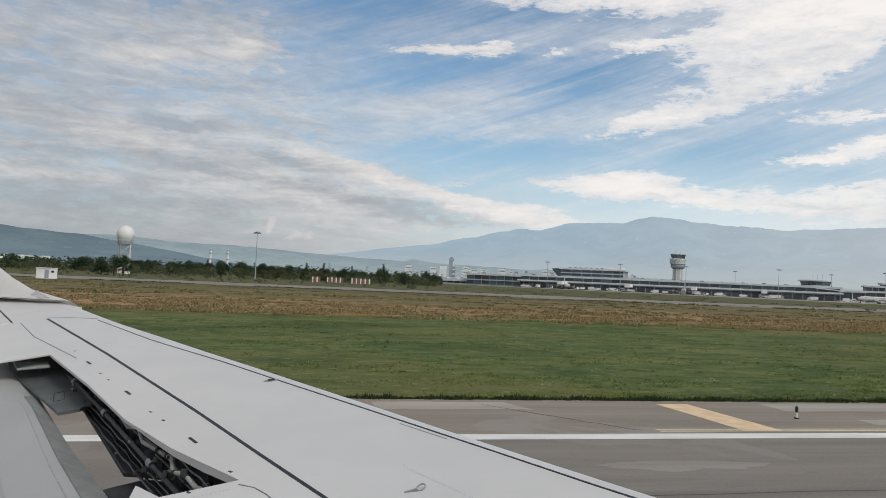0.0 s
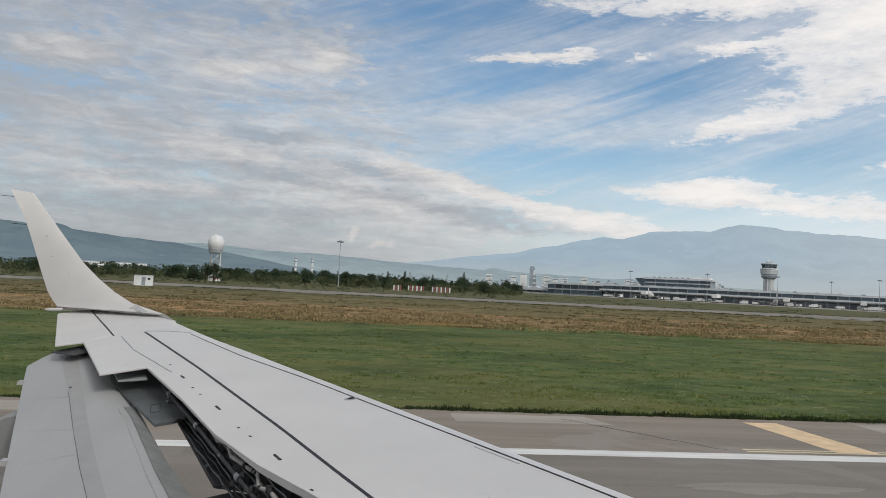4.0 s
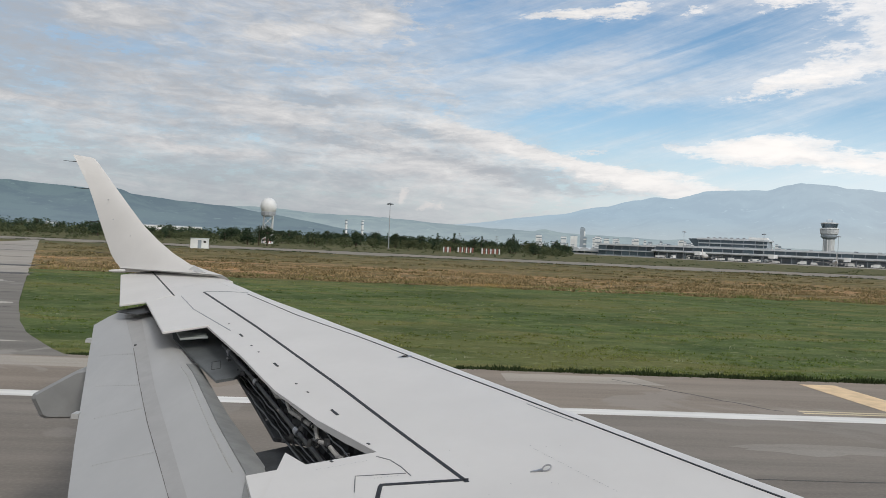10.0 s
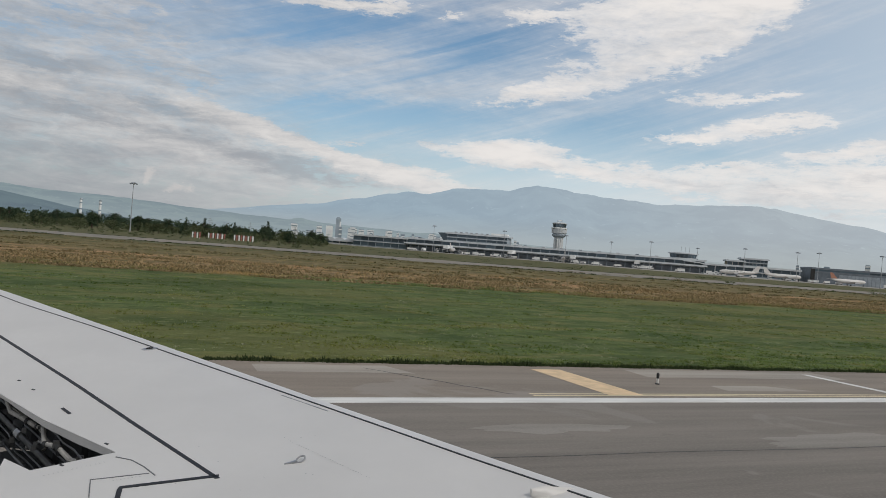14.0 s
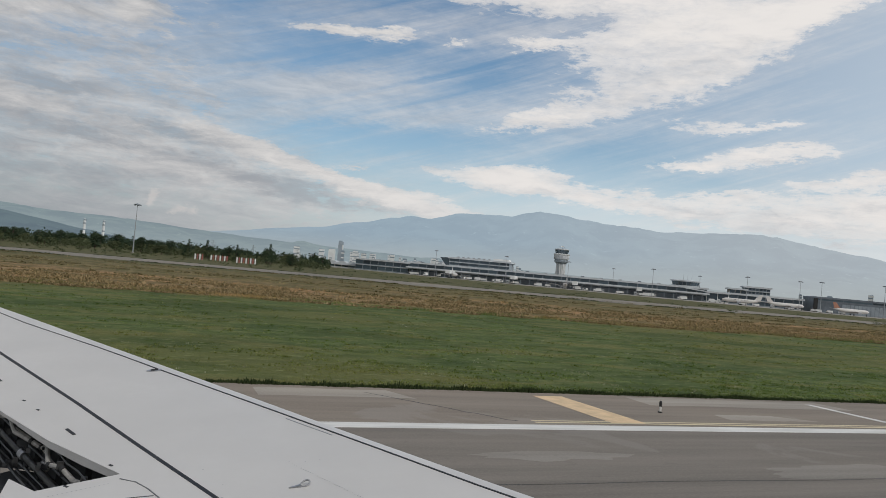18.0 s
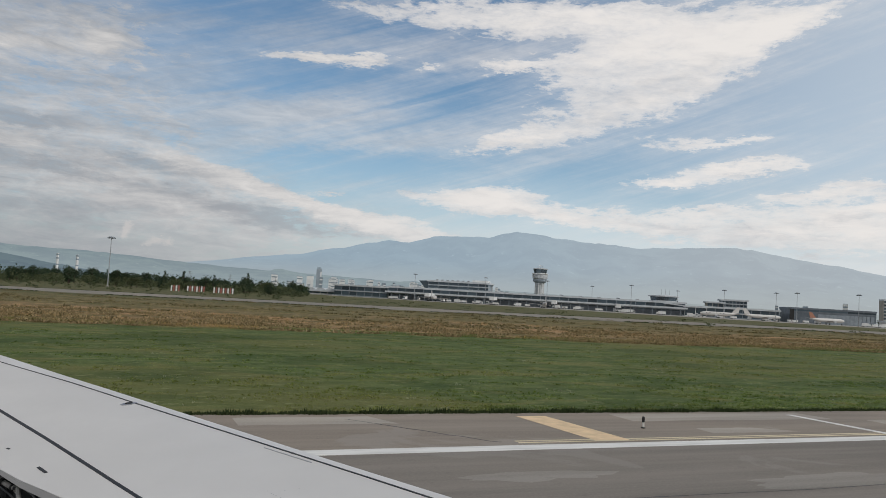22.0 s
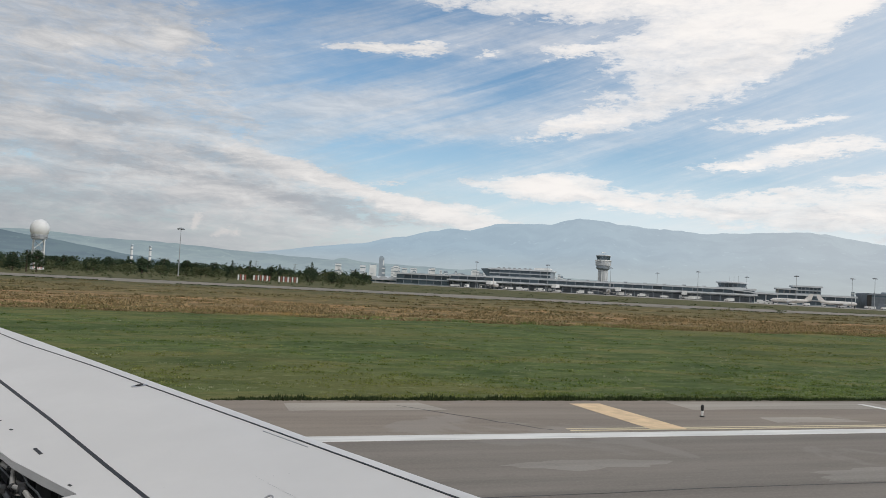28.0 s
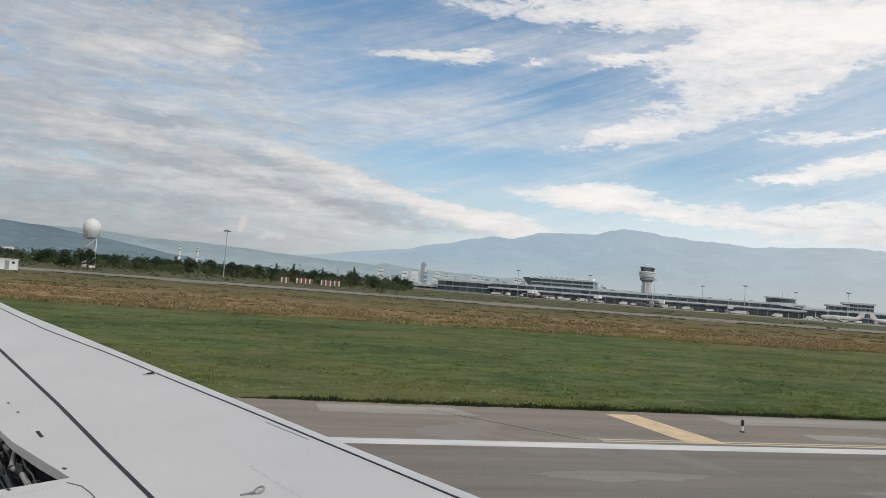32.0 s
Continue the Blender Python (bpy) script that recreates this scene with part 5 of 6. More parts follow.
for z in (0.4, 4.5, 9.0):
    for k in range(4):
        a = [(2.2, 2.2), (-2.2, 2.2), (-2.2, -2.2), (2.2, -2.2)]
        (xa, ya), (xb, yb) = a[k], a[(k + 1) % 4]
        part("brace", tube([(xa, ya, z), (xb * 0.95, yb * 0.95, z + 4.4)], 0.13, 5), PALE, radar)
        part("girt", tube([(xa, ya, z + 4.2), (xb, yb, z + 4.2)], 0.15, 5), GALV, radar)
part("cabin", boxed(-1.9, 1.9, -1.9, 1.9, 0.0, 3.0, 0.05), PALE, radar, "white equipment cabin under the tower")
for k in range(4):
    part("red_panel", boxed(-1.8 + k * 1.0, -1.3 + k * 1.0, -1.93, -1.89, 0.5, 2.5), RED, radar)


def shelter(loc, rz, label):
    t = thing("equipment_shelter", label, "shelter", loc, rz, group="equipment shelters")
    part("body", boxed(-2.2, 2.2, -1.2, 1.2, -0.05, 2.4, 0.03), PALE, t)
    part("roof", boxed(-2.35, 2.35, -1.35, 1.35, 2.4, 2.55, 0.05), ROOFM, t)
    door = part("door", boxed(-0.4, 0.5, -1.24, -1.20, 0.05, 2.05), CLAD, t)
    part("handle", boxed(0.32, 0.40, -1.28, -1.24, 0.95, 1.1), STEEL, door)
    part("vent", boxed(1.0, 1.6, -1.24, -1.20, 1.4, 1.9), BLACK, t, "dark vent")
    return t


shelter((*bearing(-14.3, 205).xy, 0), 10, "small white equipment shelter in the meadow")
shelter((*bearing(-34.5, 230).xy, 0), -15, "small white equipment shelter by the taxiway")


def barrier(loc, rz, n):
    t = thing("striped_barrier", "low red and white striped marker boards", "barrier", loc, rz, group="striped barriers")
    for k in range(n):
        part("board", boxed(k * 0.95, k * 0.95 + 0.55, -0.06, 0.06, 0.3, 2.6), RED if k % 2 else PALE, t)
    for k in (0, n // 2, n - 1):
        part("post", boxed(k * 0.95 + 0.2, k * 0.95 + 0.3, 0.06, 0.16, -0.06, 2.6), GALV, t)
    part("rail", boxed(0, n * 0.95 - 0.4, 0.06, 0.1, 1.8, 1.95), GALV, t)
    return t


for az, d, n in ((3.4, 330, 4), (4.5, 345, 8), (6.3, 335, 9)):
    barrier((*bearing(az, d).xy, 0), -az - 6, n)


def edge_light(loc):
    t = thing("runway_edge_light", "small white runway edge light on the shoulder", "runway light", loc, group="runway edge lights")
    part("base_plate", lathe([(0.20, -0.01), (0.20, 0.02), (0.12, 0.04)], 14), PALE, t)
    stem = part("stem", lathe([(0.05, 0.03), (0.05, 0.22), (0.09, 0.24)], 10), PAINTW, t)
    part("lamp", lathe([(0.10, 0.24), (0.11, 0.30), (0.08, 0.38), (0.02, 0.41)], 12), LENS, stem, "clear glass lamp", True)
    return t


def marker_post(loc):
    t = thing("marker_post", "short black and white marker post on the shoulder", "marker post", loc, group="marker posts")
    part("foot", lathe([(0.08, -0.01), (0.08, 0.03), (0.04, 0.04)], 12), BLACK, t)
    part("sleeve", lathe([(0.042, 0.04), (0.042, 0.19), (0.035, 0.20)], 12), PAINTW, t, "white lower sleeve")
    part("cap", lathe([(0.046, 0.20), (0.052, 0.34), (0.038, 0.39), (0.01, 0.40)], 12), BLACK, t, "black cap")
    return t


marker_post((16.9, 21.6, 0))
edge_light((46.0, 22.2, 0))
edge_light((-14.0, 22.2, 0))
marker_post((76.0, 22.0, 0))

# ---- terminal ----
LEN = 394.0


def hall(name, label, category, t0, t1, h, depth, back=0.0, bands=1, wall=CLAD, roof=ROOFM, pane_w=7.0, over=1.5, rows=1, base=0.0):
    """A building along the front: walls, a roof, glass panes in bands, mullions."""
    p = front(t0, back)
    w = (t1 - t0) * LEN
    b = thing(name, label, category, (p.x, p.y, 0), TERM_RZ)
    part("wall", boxed(0, w, 0, depth, -0.05, h), wall, b)
    part("roof", boxed(-over, w + over, -over, depth + over, h - 0.9, h + 0.55, 0.1), roof, b)
    n = max(2, int(w / pane_w))
    for r in range(rows):
        z0 = base + 0.9 + r * (h - base - 0.6) / rows
        z1 = z0 + (h - base - 0.6) / rows - 1.3
        for i in range(n):
            part("pane", boxed(i * w / n + 0.25, (i + 1) * w / n - 0.25, -0.06, 0.02, z0, z1), GLASS, b)
        if rows > 1 and r:
            part("ledge", boxed(-0.3, w + 0.3, -0.8, 0.02, z0 - 1.1, z0 - 0.6), roof, b, "pale horizontal ledge")
    return b, w


pier, w = hall("terminal_building", "long low terminal with glass bands and a pale flat roof", "terminal", 0.13, 0.80, 11.0, 34, rows=2, pane_w=8)
part("canopy", boxed(-2, w + 2, -5.5, 0, 5.7, 7.1, 0.15), ROOFM, pier, "pale canopy band along the front")
part("undercroft", boxed(2, w - 2, -0.5, -0.08, 0.2, 4.0), DARKM, pier, "dark ground-floor openings")
for i in range(34):
    x = 4 + i * (w - 8) / 33
    part("column", boxed(x - 0.3, x + 0.3, -4.2, -3.6, -0.05, 6.6), CLAD, pier)
for i in range(16):
    x = 8 + i * (w - 16) / 15
    part("roof_vent", boxed(x, x + 3.2, 8, 12, 11.5, 12.4, 0.2), GALV if i % 3 else DARKM, pier)
hall("terminal_wing", "low grey glazed wing of the terminal", "terminal", -0.004, 0.128, 10.2, 26, rows=2, wall=CLAD, pane_w=7)
main, w = hall("main_hall", "tall pale main hall with slanted glazed end", "terminal", 0.215, 0.36, 19.0, 30, back=18, rows=2, wall=CLAD, base=11.5, pane_w=9)
prow = loft([[(-9, 0, 18.5), (0, 0, 19.0), (0, 0, 11.4), (-3, 0, 11.4)], [(-9, 30, 18.5), (0, 30, 19.0), (0, 30, 11.4), (-3, 30, 11.4)]])
part("slanted_end", prow, GLASS, main, "slanted glass end of the hall")
part("plant_room", boxed(w * 0.72, w * 0.98, 4, 20, 19.4, 21.4, 0.1), PALE, main, "white plant room")
for i in range(8):
    part("roof_unit", boxed(w * 0.1 + i * 5, w * 0.1 + i * 5 + 2.4, 6, 9, 19.4, 20.6, 0.1), GALV, main)
p = front(0.757, 12)
lounge = thing("end_lounge", "round glazed lounge storey with a pale disc roof", "terminal", (p.x, p.y, 0), TERM_RZ)


def oval(rows, n=24, a0=0.0, a1=2 * math.pi, closed=True):
    """Rings of an oval plan from (half length, half depth, height) rows."""
    m = n if closed else n + 1
    return loft([[(rx * math.cos(a0 + (a1 - a0) * q / n), ry * math.sin(a0 + (a1 - a0) * q / n), z) for q in range(m)] for rx, ry, z in rows], closed=closed)


part("drum", oval([(10.5, 7.5, -0.05), (10.5, 7.5, 16.0)]), CLAD, lounge)
for q in range(20):
    part("pane", oval([(10.8, 7.8, 12.2), (11.6, 8.6, 15.4)], 2, 2 * math.pi * (q + 0.06) / 20, 2 * math.pi * (q + 0.94) / 20, False), GLASS, lounge)
part("disc_roof", oval([(11.4, 8.4, 15.4), (13.2, 10.0, 15.7), (13.2, 10.0, 16.5), (8.0, 6.0, 17.1)]), ROOFM, lounge, "pale overhanging disc roof")
part("skirt", oval([(10.8, 7.8, 11.2), (12.2, 9.2, 11.4), (12.2, 9.2, 12.1), (10.8, 7.8, 12.3)]), ROOFM, lounge)
for x in (-2, 1.5, 5):
    part("aerial", tube([(x, 0, 16.8), (x, 0, 22)], 0.12, 5), GALV, lounge)
step, w = hall("pier_head", "pale stepped head of the pier", "terminal", 0.80, 0.845, 8.6, 22, rows=1, wall=PALE, pane_w=6)
part("slope", loft([[(-18, -3, 9.6), (0, -3, 8.2), (0, -3, 9.0), (-18, -3, 10.6)], [(-18, 22, 9.6), (0, 22, 8.2), (0, 22, 9.0), (-18, 22, 10.6)]]), ROOFM, step, "sloping pale roof")
hall("second_pier", "low second pier with pale roof bands", "terminal", 0.85, 1.0, 9.0, 26, back=12, rows=2, pane_w=7)
hangar, w = hall("hangar", "large dark grey hangar with pale lower doors", "hangar", 1.017, 1.184, 12.2, 40, back=0, rows=1, wall=DARKM, roof=DARKM, base=9.0, pane_w=20, over=0.4)
for i in range(14):
    x = w * 0.32 + i * w * 0.66 / 14
    part("door_leaf", boxed(x, x + w * 0.66 / 14 - 0.3, -0.3, -0.02, 0.0, 8.0), CLAD, hangar)
part("side_post", boxed(-1, 2.2, -0.6, 0.5, 0, 11.4), BLACK, hangar)
hall("office_block", "grey glazed office block behind the pier", "office building", 0.905, 0.962, 17.0, 16, back=70, rows=5, wall=CLAD, pane_w=3)
hall("grey_annex", "grey roof storey behind the second pier", "office building", 0.868, 0.905, 14.0, 16, back=60, rows=3, wall=BEIGE, pane_w=4)
flats, w = hall("apartment_block", "tall beige block of flats beyond the hangar", "apartment block", 1.268, 1.296, 25.0, 12, back=80, rows=8, wall=BEIGE, pane_w=2.4, over=0.2)
low, w = hall("freight_shed", "long low pale freight shed", "shed", 1.24, 1.5, 5.2, 18, back=40, rows=1, wall=PALE, pane_w=8)
shed, w = hall("vaulted_shed", "low shed with pale vaulted roofs", "shed", -0.085, -0.01, 3.6, 16, back=10, rows=1, wall=PALE, pane_w=6)
for k in range(3):
    x0 = k * w / 3
    part("vault", loft([[(x0 + w / 6 - w / 6 * math.cos(a * math.pi / 8), y, 4.1 + 2.2 * math.sin(a * math.pi / 8)) for a in range(9)] for y in (0, 16)]), ROOFM, shed, "pale vaulted roof")

# control tower
p = front(0.472, 62)
tower = thing("control_tower", "grey control tower with a wide glazed cab", "control tower", (p.x, p.y, 0), -20)
part("shaft", lathe([(4.4, -0.05), (4.4, 22.0), (4.2, 23.5)], 12), TOWERC, tower)
for k in range(8):
    a = (k + 0.5) * math.pi / 4
    part("shaft_fin", boxed(4.3 * math.cos(a) - 0.35, 4.3 * math.cos(a) + 0.35, 4.3 * math.sin(a) - 0.35, 4.3 * math.sin(a) + 0.35, 0, 23.5), PALE, tower, "pale concrete fin")
part("collar", lathe([(4.5, 23.0), (6.6, 24.6), (6.9, 26.0), (5.8, 27.0)], 16), CLAD, tower, "grey flared collar")
part("lower_ring", lathe([(6.0, 26.6), (7.3, 27.6), (7.6, 30.8), (7.0, 31.6)], 16), TOWERC, tower, "pale grey service ring")
part("gallery", lathe([(7.0, 31.2), (8.0, 31.8), (8.0, 32.5), (6.0, 32.8)], 16), PALE, tower)
for k in range(16):
    a = [2 * math.pi * (k + q) / 16 for q in (0.05, 0.95)]
    part("cab_pane", loft([[(r * math.cos(b), r * math.sin(b), z) for b in a] for r, z in ((5.9, 32.7), (6.9, 36.4))], closed=False), GLASS, tower)
part("cab_roof", lathe([(6.8, 36.3), (7.2, 36.5), (7.2, 37.1), (4.0, 37.8), (0.2, 38.0)], 16), TOWERC, tower)
for k, (x, y, h) in enumerate(((0, 0, 2.8), (2.4, 1, 1.8), (-2.6, -1, 2.2), (1, -3, 1.4), (-1, 3, 1.5))):
    part("roof_aerial", tube([(x, y, 37.5), (x, y, 38 + h)], 0.12, 5), GALV, tower)
part("roof_radar", boxed(-1.6, 1.6, -0.3, 0.3, 39.6, 40.3, 0.1), PALE, tower)


def parked_plane(loc, rz, length, tail, label):
    t = thing("parked_airplane", label, "airplane", loc, rz, group="airplanes on the apron")
    r = length * 0.055
    rows = []
    for u, q in ((0, 0.1), (0.03, 0.5), (0.09, 0.9), (0.16, 1), (0.68, 1), (0.86, 0.6), (1.0, 0.15)):
        rows.append([(length * (u - 0.45), r * q * math.cos(a * 0.628), 1.3 + r * 1.25 + r * q * math.sin(a * 0.628) + (r * 0.5 * (u - 0.7) / 0.3 if u > 0.7 else 0)) for a in range(10)])
    part("fuselage", loft(rows), WHITE, t, "", True)
    z = 1.3 + r * 0.7
    for s in (-1, 1):
        part("wing", loft([[(x, s * y, zz) for x, zz in ((xa, z + dz), (xb, z + dz + 0.05), (xb, z + dz - 0.12), (xa + 0.3, z + dz - 0.15))] for y, xa, xb, dz in ((r * 0.6, -length * 0.10, length * 0.10, 0), (length * 0.45, length * 0.12, length * 0.17, 0.9))]), WHITE, t)
        engine = part("engine", tube([(-length * 0.12, s * length * 0.16, z - 0.4), (-length * 0.02, s * length * 0.16, z - 0.4)], [0.75, 0.55], 10), GALV, t)
        part("intake", tube([(-length * 0.1205, s * length * 0.16, z - 0.4), (-length * 0.11, s * length * 0.16, z - 0.4)], [0.6, 0.5], 10), BLACK, engine)
        part("stabiliser", loft([[(x, s * y, 1.3 + r * 1.9) for x in (xa, xb)] + [(x, s * y, 1.3 + r * 1.9 - 0.15) for x in (xb, xa)] for y, xa, xb in ((0.2, length * 0.44, length * 0.54), (length * 0.15, length * 0.53, length * 0.57))]), WHITE, t)
        part("wheel", lathe([(0.45, 0), (0.5, 0.1), (0.5, 0.9), (0.45, 1.0)], 8, at=(length * 0.02, s * 2.2, -0.03)), TYRE, t)
    part("nose_wheel", lathe([(0.3, 0), (0.35, 0.1), (0.35, 0.8), (0.2, 1.4)], 8, at=(-length * 0.38, 0, -0.03)), TYRE, t)
    part("tail_fin", loft([[(xa, -0.15, zz), (xb, -0.12, zz), (xb, 0.12, zz), (xa, 0.15, zz)] for zz, xa, xb in ((1.3 + r * 2.1, length * 0.36, length * 0.53), (1.3 + r * 2.1 + length * 0.15, length * 0.50, length * 0.58))]), tail, t)
    n = 14
    for i in range(n):
        x = length * (-0.30 + 0.5 * i / n)
        part("window", boxed(x, x + 0.35, -r - 0.03, -r + 0.06, 1.3 + r * 1.5, 1.3 + r * 1.5 + 0.4), BLACK, t)
    return t


for t, back, rz, ln, tail in ((0.852, -40, -26, 31, WHITE), (0.945, -34, 158, 30, WHITE), (1.07, -30, 165, 30, ORANGE), (0.255, -30, -120, 30, WHITE), (0.50, -30, -118, 30, WHITE), (1.32, -20, 160, 34, WHITE)):
    p = front(t, back)
    parked_plane((p.x, p.y, 0), rz, ln, tail, "white airliner parked on the apron" if tail is WHITE else "white airliner with an orange tail on the apron")


def jet_bridge(t):
    p = front(t, -4)
    b = thing("jet_bridge", "white covered jet bridge on a wheeled leg", "jet bridge", (p.x, p.y, 0), TERM_RZ, group="jet bridges")
    tunnel = part("tunnel", boxed(-1.6, 1.6, -24, 0, 4.0, 6.8, 0.1), PALE, b)
    part("cab", boxed(-2.2, 2.2, -28, -24, 3.8, 7.0, 0.2), PALE, b)
    part("leg", boxed(-0.4, 0.4, -20, -19.2, 0.5, 4.0), GALV, b)
    part("bogie", boxed(-1.2, 1.2, -20.4, -18.8, -0.03, 0.7, 0.1), TYRE, b)
    part("window_strip", boxed(-1.63, -1.58, -23, -1, 5.2, 6.1), GLASS, tunnel)


for t in (0.24, 0.385, 0.52, 0.655):
    jet_bridge(t)


def service_truck(kind):
    t = thing("service_truck", "white airport service truck on the apron" if kind else "white airport van on the apron", "truck" if kind else "van", group="service vehicles")
    ln = 6.5 if kind else 4.8
    part("body", boxed(-ln / 2 + (1.8 if kind else 0.9), ln / 2, -1.1, 1.1, 0.55, 2.9 if kind else 2.2, 0.06), PALE, t)
    cab = part("cab", boxed(-ln / 2, -ln / 2 + 1.75, -1.05, 1.05, 0.5, 2.1, 0.12), PALE if kind else WHITE, t)
    part("windscreen", boxed(-ln / 2 - 0.02, -ln / 2 + 0.5, -0.9, 0.9, 1.3, 1.95, 0.05), GLASS, cab)
    for x in (-ln / 2 + 0.9, ln / 2 - 1.0):
        for s in (-1, 1):
            wheel = part("wheel", loft([[(x + r * math.cos(a * 0.785), s * 0.95 + w, 0.42 + r * math.sin(a * 0.785)) for a in range(8)] for r, w in ((0.3, -0.15), (0.42, -0.1), (0.42, 0.1), (0.3, 0.15))]), TYRE, t)
            part("hub", boxed(x - 0.16, x + 0.16, s * 0.95 - 0.17, s * 0.95 + 0.17, 0.26, 0.58, 0.04), GALV, wheel)
    return t


vans = [service_truck(0), service_truck(1)]
rng = random.Random(8)
for k in range(60):
    p = front(rng.uniform(0.14, 1.18), rng.uniform(-26, -8))
    m = pose(p.x, p.y, -0.02, 0, 0, rng.choice((TERM_RZ, TERM_RZ + 180, TERM_RZ + 90)) + rng.uniform(-8, 8))
    if k < 2:
        vans[k].matrix_world = m
    else:
        copy_thing(vans[rng.choice((0, 0, 1))], m)

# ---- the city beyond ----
# haze over the distant city is put into these wall colours
HAZE1 = mat("haze_tinted_white_walls", (0.80, 0.82, 0.83), 0.85, 0.12, 0.05)
HAZE3 = mat("haze_tinted_light_walls", (0.33, 0.39, 0.45), 0.7, 0.12, 0.05)
HAZE2 = mat("haze_tinted_grey_walls", (0.27, 0.33, 0.38), 0.8, 0.15, 0.05)


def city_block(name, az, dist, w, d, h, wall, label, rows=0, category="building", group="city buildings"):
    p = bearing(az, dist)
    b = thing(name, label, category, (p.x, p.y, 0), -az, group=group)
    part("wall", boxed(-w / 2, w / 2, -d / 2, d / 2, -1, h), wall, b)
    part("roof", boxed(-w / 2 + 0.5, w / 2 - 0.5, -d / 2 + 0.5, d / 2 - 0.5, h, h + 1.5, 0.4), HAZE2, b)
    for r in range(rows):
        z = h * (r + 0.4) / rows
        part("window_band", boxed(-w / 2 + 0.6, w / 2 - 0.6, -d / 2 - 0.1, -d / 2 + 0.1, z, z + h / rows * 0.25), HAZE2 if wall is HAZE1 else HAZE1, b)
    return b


# sunlit end of each tower is painted as a white strip
slab_tower = city_block("high_rise", 13.10, 2290, 20, 17, 43, HAZE1, "grey slab of the twin city towers with its lit edge painted white", 0, "high-rise", "")
part("white_face", boxed(4, 10.1, -8.9, -8.4, 0, 43.5), HAZE1, slab_tower, "white strip painted for the lit end face")
glass_tower = city_block("high_rise", 13.72, 2290, 15, 15, 66, HAZE3, "taller dark glass city tower with its lit lower edge painted white", 0, "high-rise", "")
part("white_face", boxed(4, 7.6, -7.9, -7.4, 0, 58), HAZE1, glass_tower, "white strip painted for the lit end face")
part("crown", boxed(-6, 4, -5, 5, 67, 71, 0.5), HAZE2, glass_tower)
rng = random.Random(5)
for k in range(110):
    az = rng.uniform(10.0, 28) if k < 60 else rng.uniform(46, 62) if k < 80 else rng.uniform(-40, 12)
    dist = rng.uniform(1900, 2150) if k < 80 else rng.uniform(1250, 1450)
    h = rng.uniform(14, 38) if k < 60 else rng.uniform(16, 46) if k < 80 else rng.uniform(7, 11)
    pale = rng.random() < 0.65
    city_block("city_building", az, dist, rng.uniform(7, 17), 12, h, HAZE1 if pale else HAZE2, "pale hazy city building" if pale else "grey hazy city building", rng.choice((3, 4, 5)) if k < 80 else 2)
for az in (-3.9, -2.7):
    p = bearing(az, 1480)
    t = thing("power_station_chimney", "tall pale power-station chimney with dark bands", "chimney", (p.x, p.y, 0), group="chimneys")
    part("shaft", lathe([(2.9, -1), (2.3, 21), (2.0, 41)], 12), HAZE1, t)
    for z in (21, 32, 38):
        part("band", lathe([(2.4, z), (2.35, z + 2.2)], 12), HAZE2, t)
for az, d, h in ((4.6, 900, 17), (7.4, 1000, 17), (10.6, 950, 15), (-1.5, 1000, 16)):
    p = bearing(az, d)
    t = thing("power_pylon", "thin grey lattice power pylon", "pylon", (p.x, p.y, 0), group="power pylons")
    for sx in (-1, 1):
        for sy in (-1, 1):
            part("leg", tube([(1.6 * sx, 1.6 * sy, -0.1), (0.25 * sx, 0.25 * sy, h)], 0.14, 4), GALV, t)
    for z in (h * 0.7, h * 0.82, h * 0.94):
        part("arm", boxed(-3, 3, -0.15, 0.15, z, z + 0.25), GALV, t)
city_block("warehouse", -16.5, 1500, 120, 30, 13, PALE, "long white warehouse under the hillside", 0, "warehouse", "")

# ---- grass ----
rng = random.Random(77)
near = bmesh.new()
fringe = bmesh.new()


def tuft(bm, x, y, h, n):
    for _ in range(n):
        a = rng.uniform(0, 6.28)
        lean = rng.uniform(0.1, 0.6) * h
        w = 0.012 + 0.02 * h
        p = Vector((x + rng.uniform(-0.08, 0.08), y + rng.uniform(-0.08, 0.08), -0.07))
        s = Vector((math.cos(a), math.sin(a), 0))
        q = Vector((-s.y, s.x, 0)) * w
        bm.faces.new([bm.verts.new(v) for v in (p - q, p + q, p + s * lean + Vector((0, 0, h)))])


def clump(bm, x, y, w, h, n, wide=0.05):
    """A rounded bunch of broad blades, tallest in the middle."""
    for _ in range(n):
        a, r = rng.uniform(0, 6.28), rng.random() ** 0.7
        s = Vector((math.cos(a), math.sin(a), 0))
        p = Vector((x, y, -0.07)) + Vector((s.x * w * r, s.y * w * r * 0.6, 0))
        t = rng.uniform(0, 6.28)
        q = Vector((math.cos(t), math.sin(t), 0)) * wide * rng.uniform(0.6, 1.4)
        bm.faces.new([bm.verts.new(v) for v in (p - q, p + q, p + s * 0.25 * w * rng.random() + Vector((0, 0, 0.02 + h * (1.15 - 0.8 * r) * rng.uniform(0.7, 1.2))))])


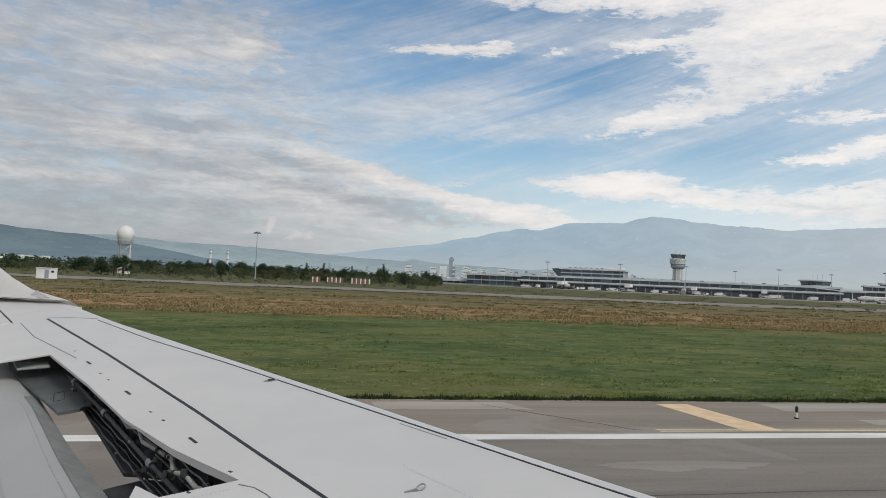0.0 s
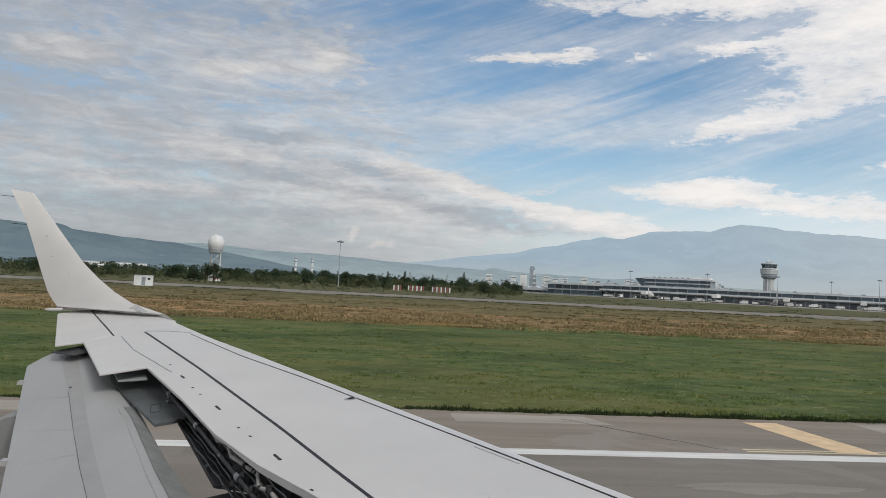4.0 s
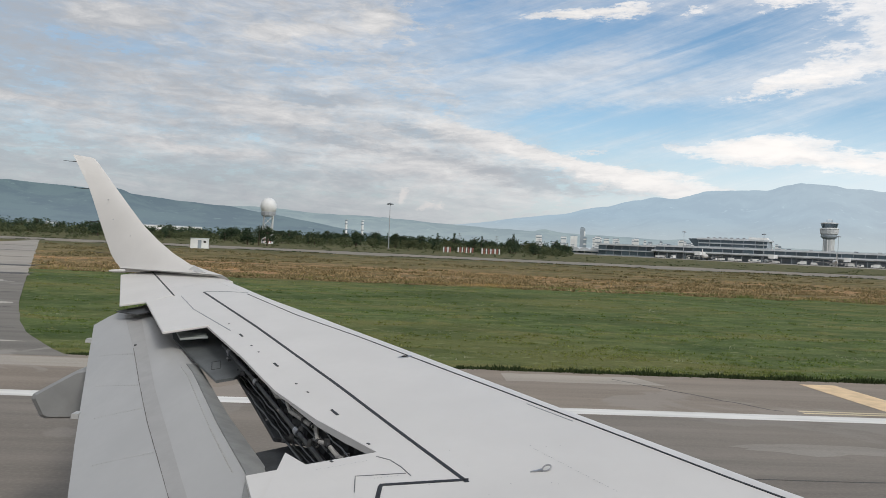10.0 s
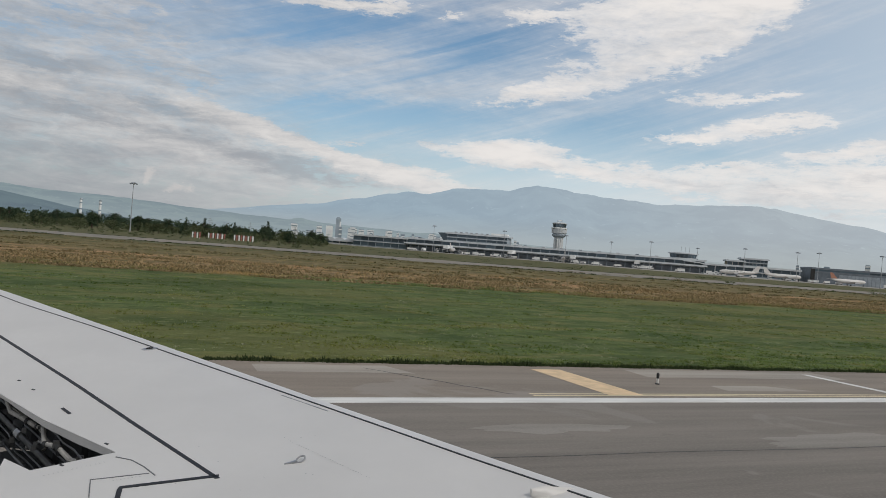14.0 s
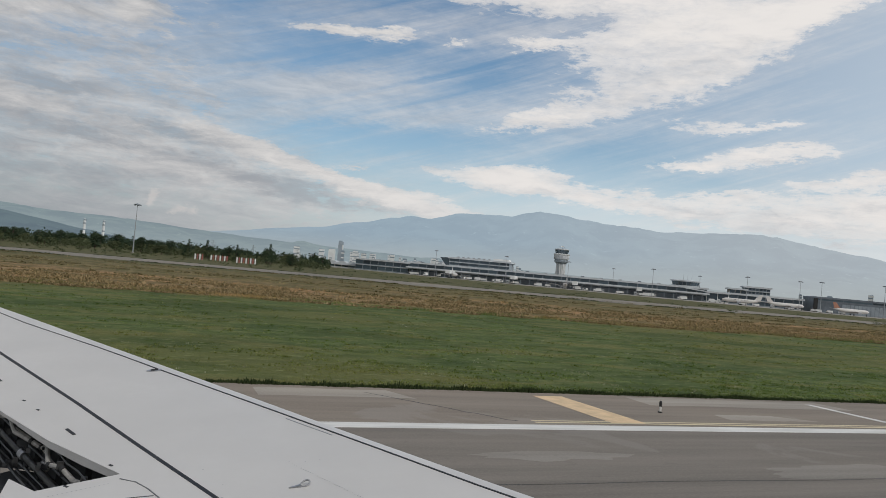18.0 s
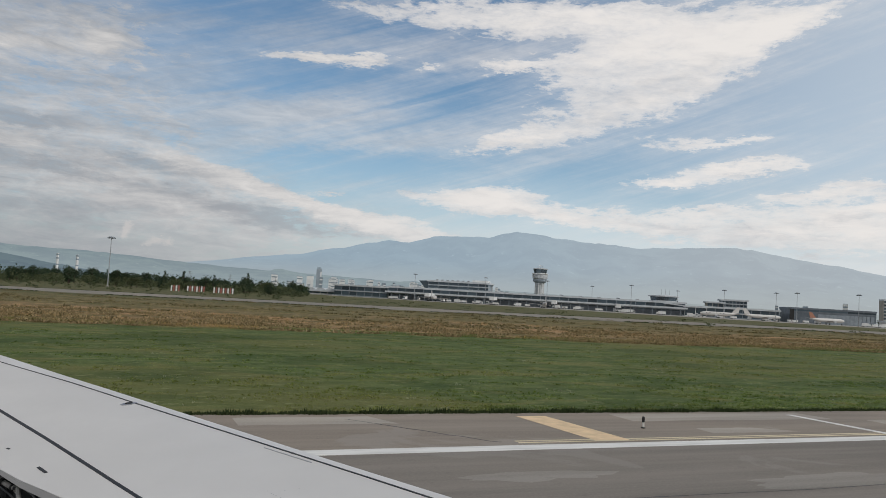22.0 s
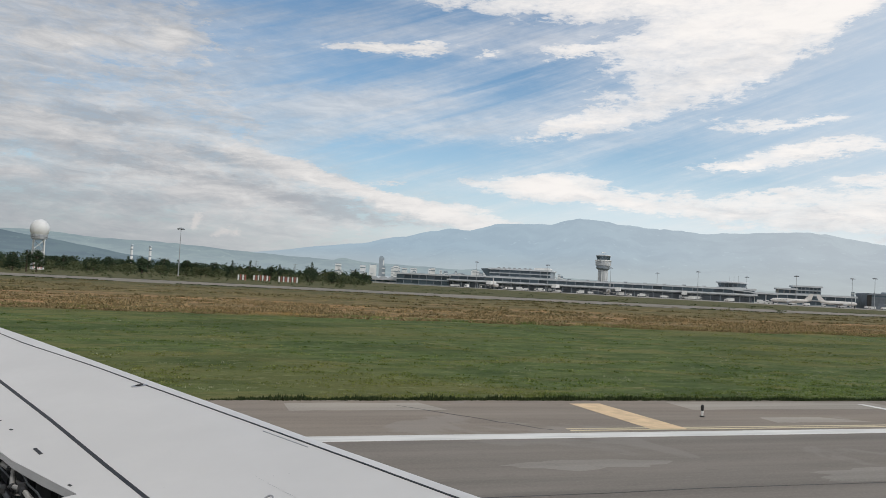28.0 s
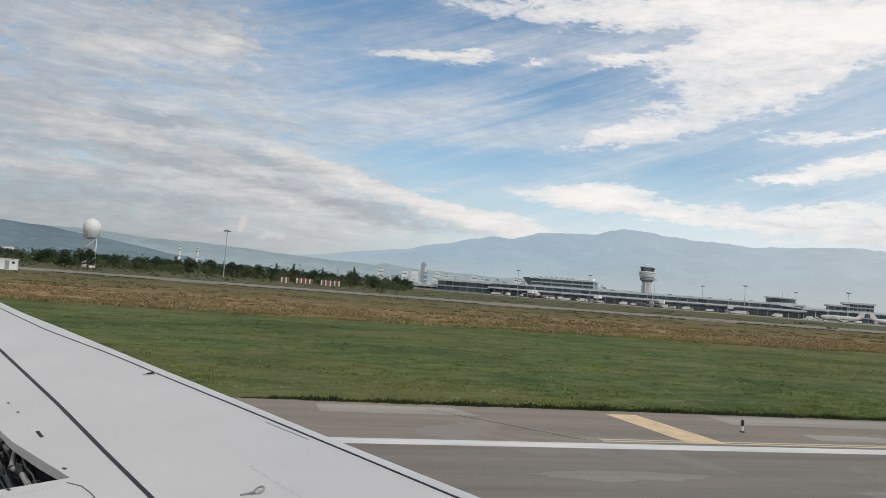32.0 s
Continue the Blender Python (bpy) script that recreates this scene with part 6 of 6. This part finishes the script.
for i in range(52000):
    y = GRASS - 0.12 + (0.5 * rng.random() if i % 5 == 0 else 48 * rng.random() ** 1.7)
    x = rng.uniform(-0.75 * y, 1.6 * y)
    if x < exit_edge(y) + 0.2 or noise.noise((x * 0.25, y * 0.5, 2)) + 0.5 * noise.noise((x * 0.9, y * 1.4, 5)) < (0.12 if y > GRASS + 0.5 else -0.5):
        continue
    if y < GRASS + 0.4:
        if i % 3 == 0:
            clump(fringe, x, y + 0.08, rng.uniform(0.10, 0.35), rng.uniform(0.06, 0.20) * (0.6 + 1.0 * abs(noise.noise((x * 0.4, 0, 6)))), 11, 0.045)
    else:
        tuft(near, x, y, rng.uniform(0.03, 0.085), 4)
tagged(part("verge_fringe", fringe, FRINGE, None), "longer green grass along the pavement edge, its shade painted in", "grass", kind="stuff")
for i in range(7000):
    y = GRASS + 0.6 + 50 * rng.random() ** 1.6
    x = rng.uniform(-0.7 * y, 1.5 * y)
    if x < exit_edge(y) + 0.5 or noise.noise((x * 0.12, y * 0.35, 21)) < -0.05:
        continue
    clump(near, x, y, rng.uniform(0.15, 0.6), rng.uniform(0.04, 0.10), 9, 0.05)
tagged(part("verge_grass", near, TUFT, None), "mown green grass with longer tufts at the verge", "grass", kind="stuff")
dry = bmesh.new()
straw = bmesh.new()
olive = bmesh.new()
verge = bmesh.new()
for i in range(24000):
    y = 74 + 80 * rng.random() ** 2.2
    x = rng.uniform(-0.7 * y, 1.5 * y)
    q = noise.noise((x * 0.025, y * 0.12, 0)) + 0.6 * noise.noise((x * 0.15, y * 0.4, 4))
    if q < 0.05 or x < exit_edge(y) + 0.5:
        continue
    tuft(dry, x, y, rng.uniform(0.12, 0.3) * (0.7 + q), 3)
for i in range(5000):
    x = rng.uniform(-55, 125)
    y = 75.5 + 2.2 * noise.noise((x * 0.05, 1, 0)) + rng.uniform(0, 1.6)
    if x > exit_edge(y) + 0.5:
        tuft(dry, x, y, rng.uniform(0.15, 0.4), 3)
for i in range(5200):
    y = 74 + 34 * rng.random() ** 1.5
    x = rng.uniform(-0.65 * y, 1.45 * y)
    if x < exit_edge(y) + 1.0 or noise.noise((x * 0.06, y * 0.16, 31)) + 0.5 * noise.noise((x * 0.3, y * 0.5, 8)) < -0.06:
        continue
    clump(straw, x, y, rng.uniform(0.6, 1.9), rng.uniform(0.12, 0.36), 16, 0.16)
for i in range(2600):
    y = 100 + 100 * rng.random()
    x = rng.uniform(-0.6 * y, 1.35 * y)
    if x < exit_edge(y) + 2.0 or noise.noise((x * 0.03, y * 0.1, 14)) < 0.05:
        continue
    clump(olive, x, y, rng.uniform(0.8, 2.6), rng.uniform(0.12, 0.40), 14, 0.25)
for i in range(1500):
    x = rng.uniform(-140, 260)
    near_side = 212 - (x + 60) * 26 / 180 if x < 120 else 186
    y = (near_side if i % 3 else (254 - (x + 60) * 0.1 if x < 120 else 236)) + rng.uniform(-1.6, 0.9)
    if noise.noise((x * 0.05, i % 3 > 0, 3)) > -0.15:
        clump(verge, x, y, rng.uniform(0.5, 1.8), rng.uniform(0.10, 0.32), 9, 0.25)
tagged(part("taxiway_verge", verge, FRINGE, None), "ragged dark grass along the far taxiway", "grass", kind="stuff")
tagged(part("straw_clumps", straw, STRAWB, None), "straw and rust coloured clumps of dry grass", "grass", kind="stuff")
tagged(part("olive_clumps", olive, OLIVEB, None), "dull olive and brown clumps of rough grass", "grass", kind="stuff")
tagged(part("dry_meadow", dry, TUFT, None), "tall dry brown meadow grass", "grass", kind="stuff")
weeds = bmesh.new()
joint_weeds = bmesh.new()
for i in range(120):
    y = 26 + 48 * rng.random() ** 1.4
    x = rng.uniform(-0.6 * y, 1.5 * y)
    if x < exit_edge(y) + 1.0:
        continue
    for k in range(7):
        tuft(weeds, x + rng.gauss(0, 0.45), y + rng.gauss(0, 0.3), rng.uniform(0.03, 0.09), 5)
for i in range(420):
    y = rng.choice((65.4, 65.6, 78.4, 78.6, 48.0)) + rng.gauss(0, 0.35)
    x = rng.uniform(-92, exit_edge(y) - 0.5)
    if noise.noise((x * 0.12, y * 0.05, 8)) < -0.1:
        continue
    for k in range(6):
        tuft(joint_weeds, x + rng.gauss(0, 0.4), y + rng.gauss(0, 0.2), rng.uniform(0.12, 0.42), 4)
tagged(part("joint_weeds", joint_weeds, LEAF2, None), "low dark weeds growing in the taxiway joints", "weeds", kind="stuff")
tagged(part("pale_weeds", weeds, STRAW, None), "pale dry weeds scattered in the mown grass", "weeds", kind="stuff")
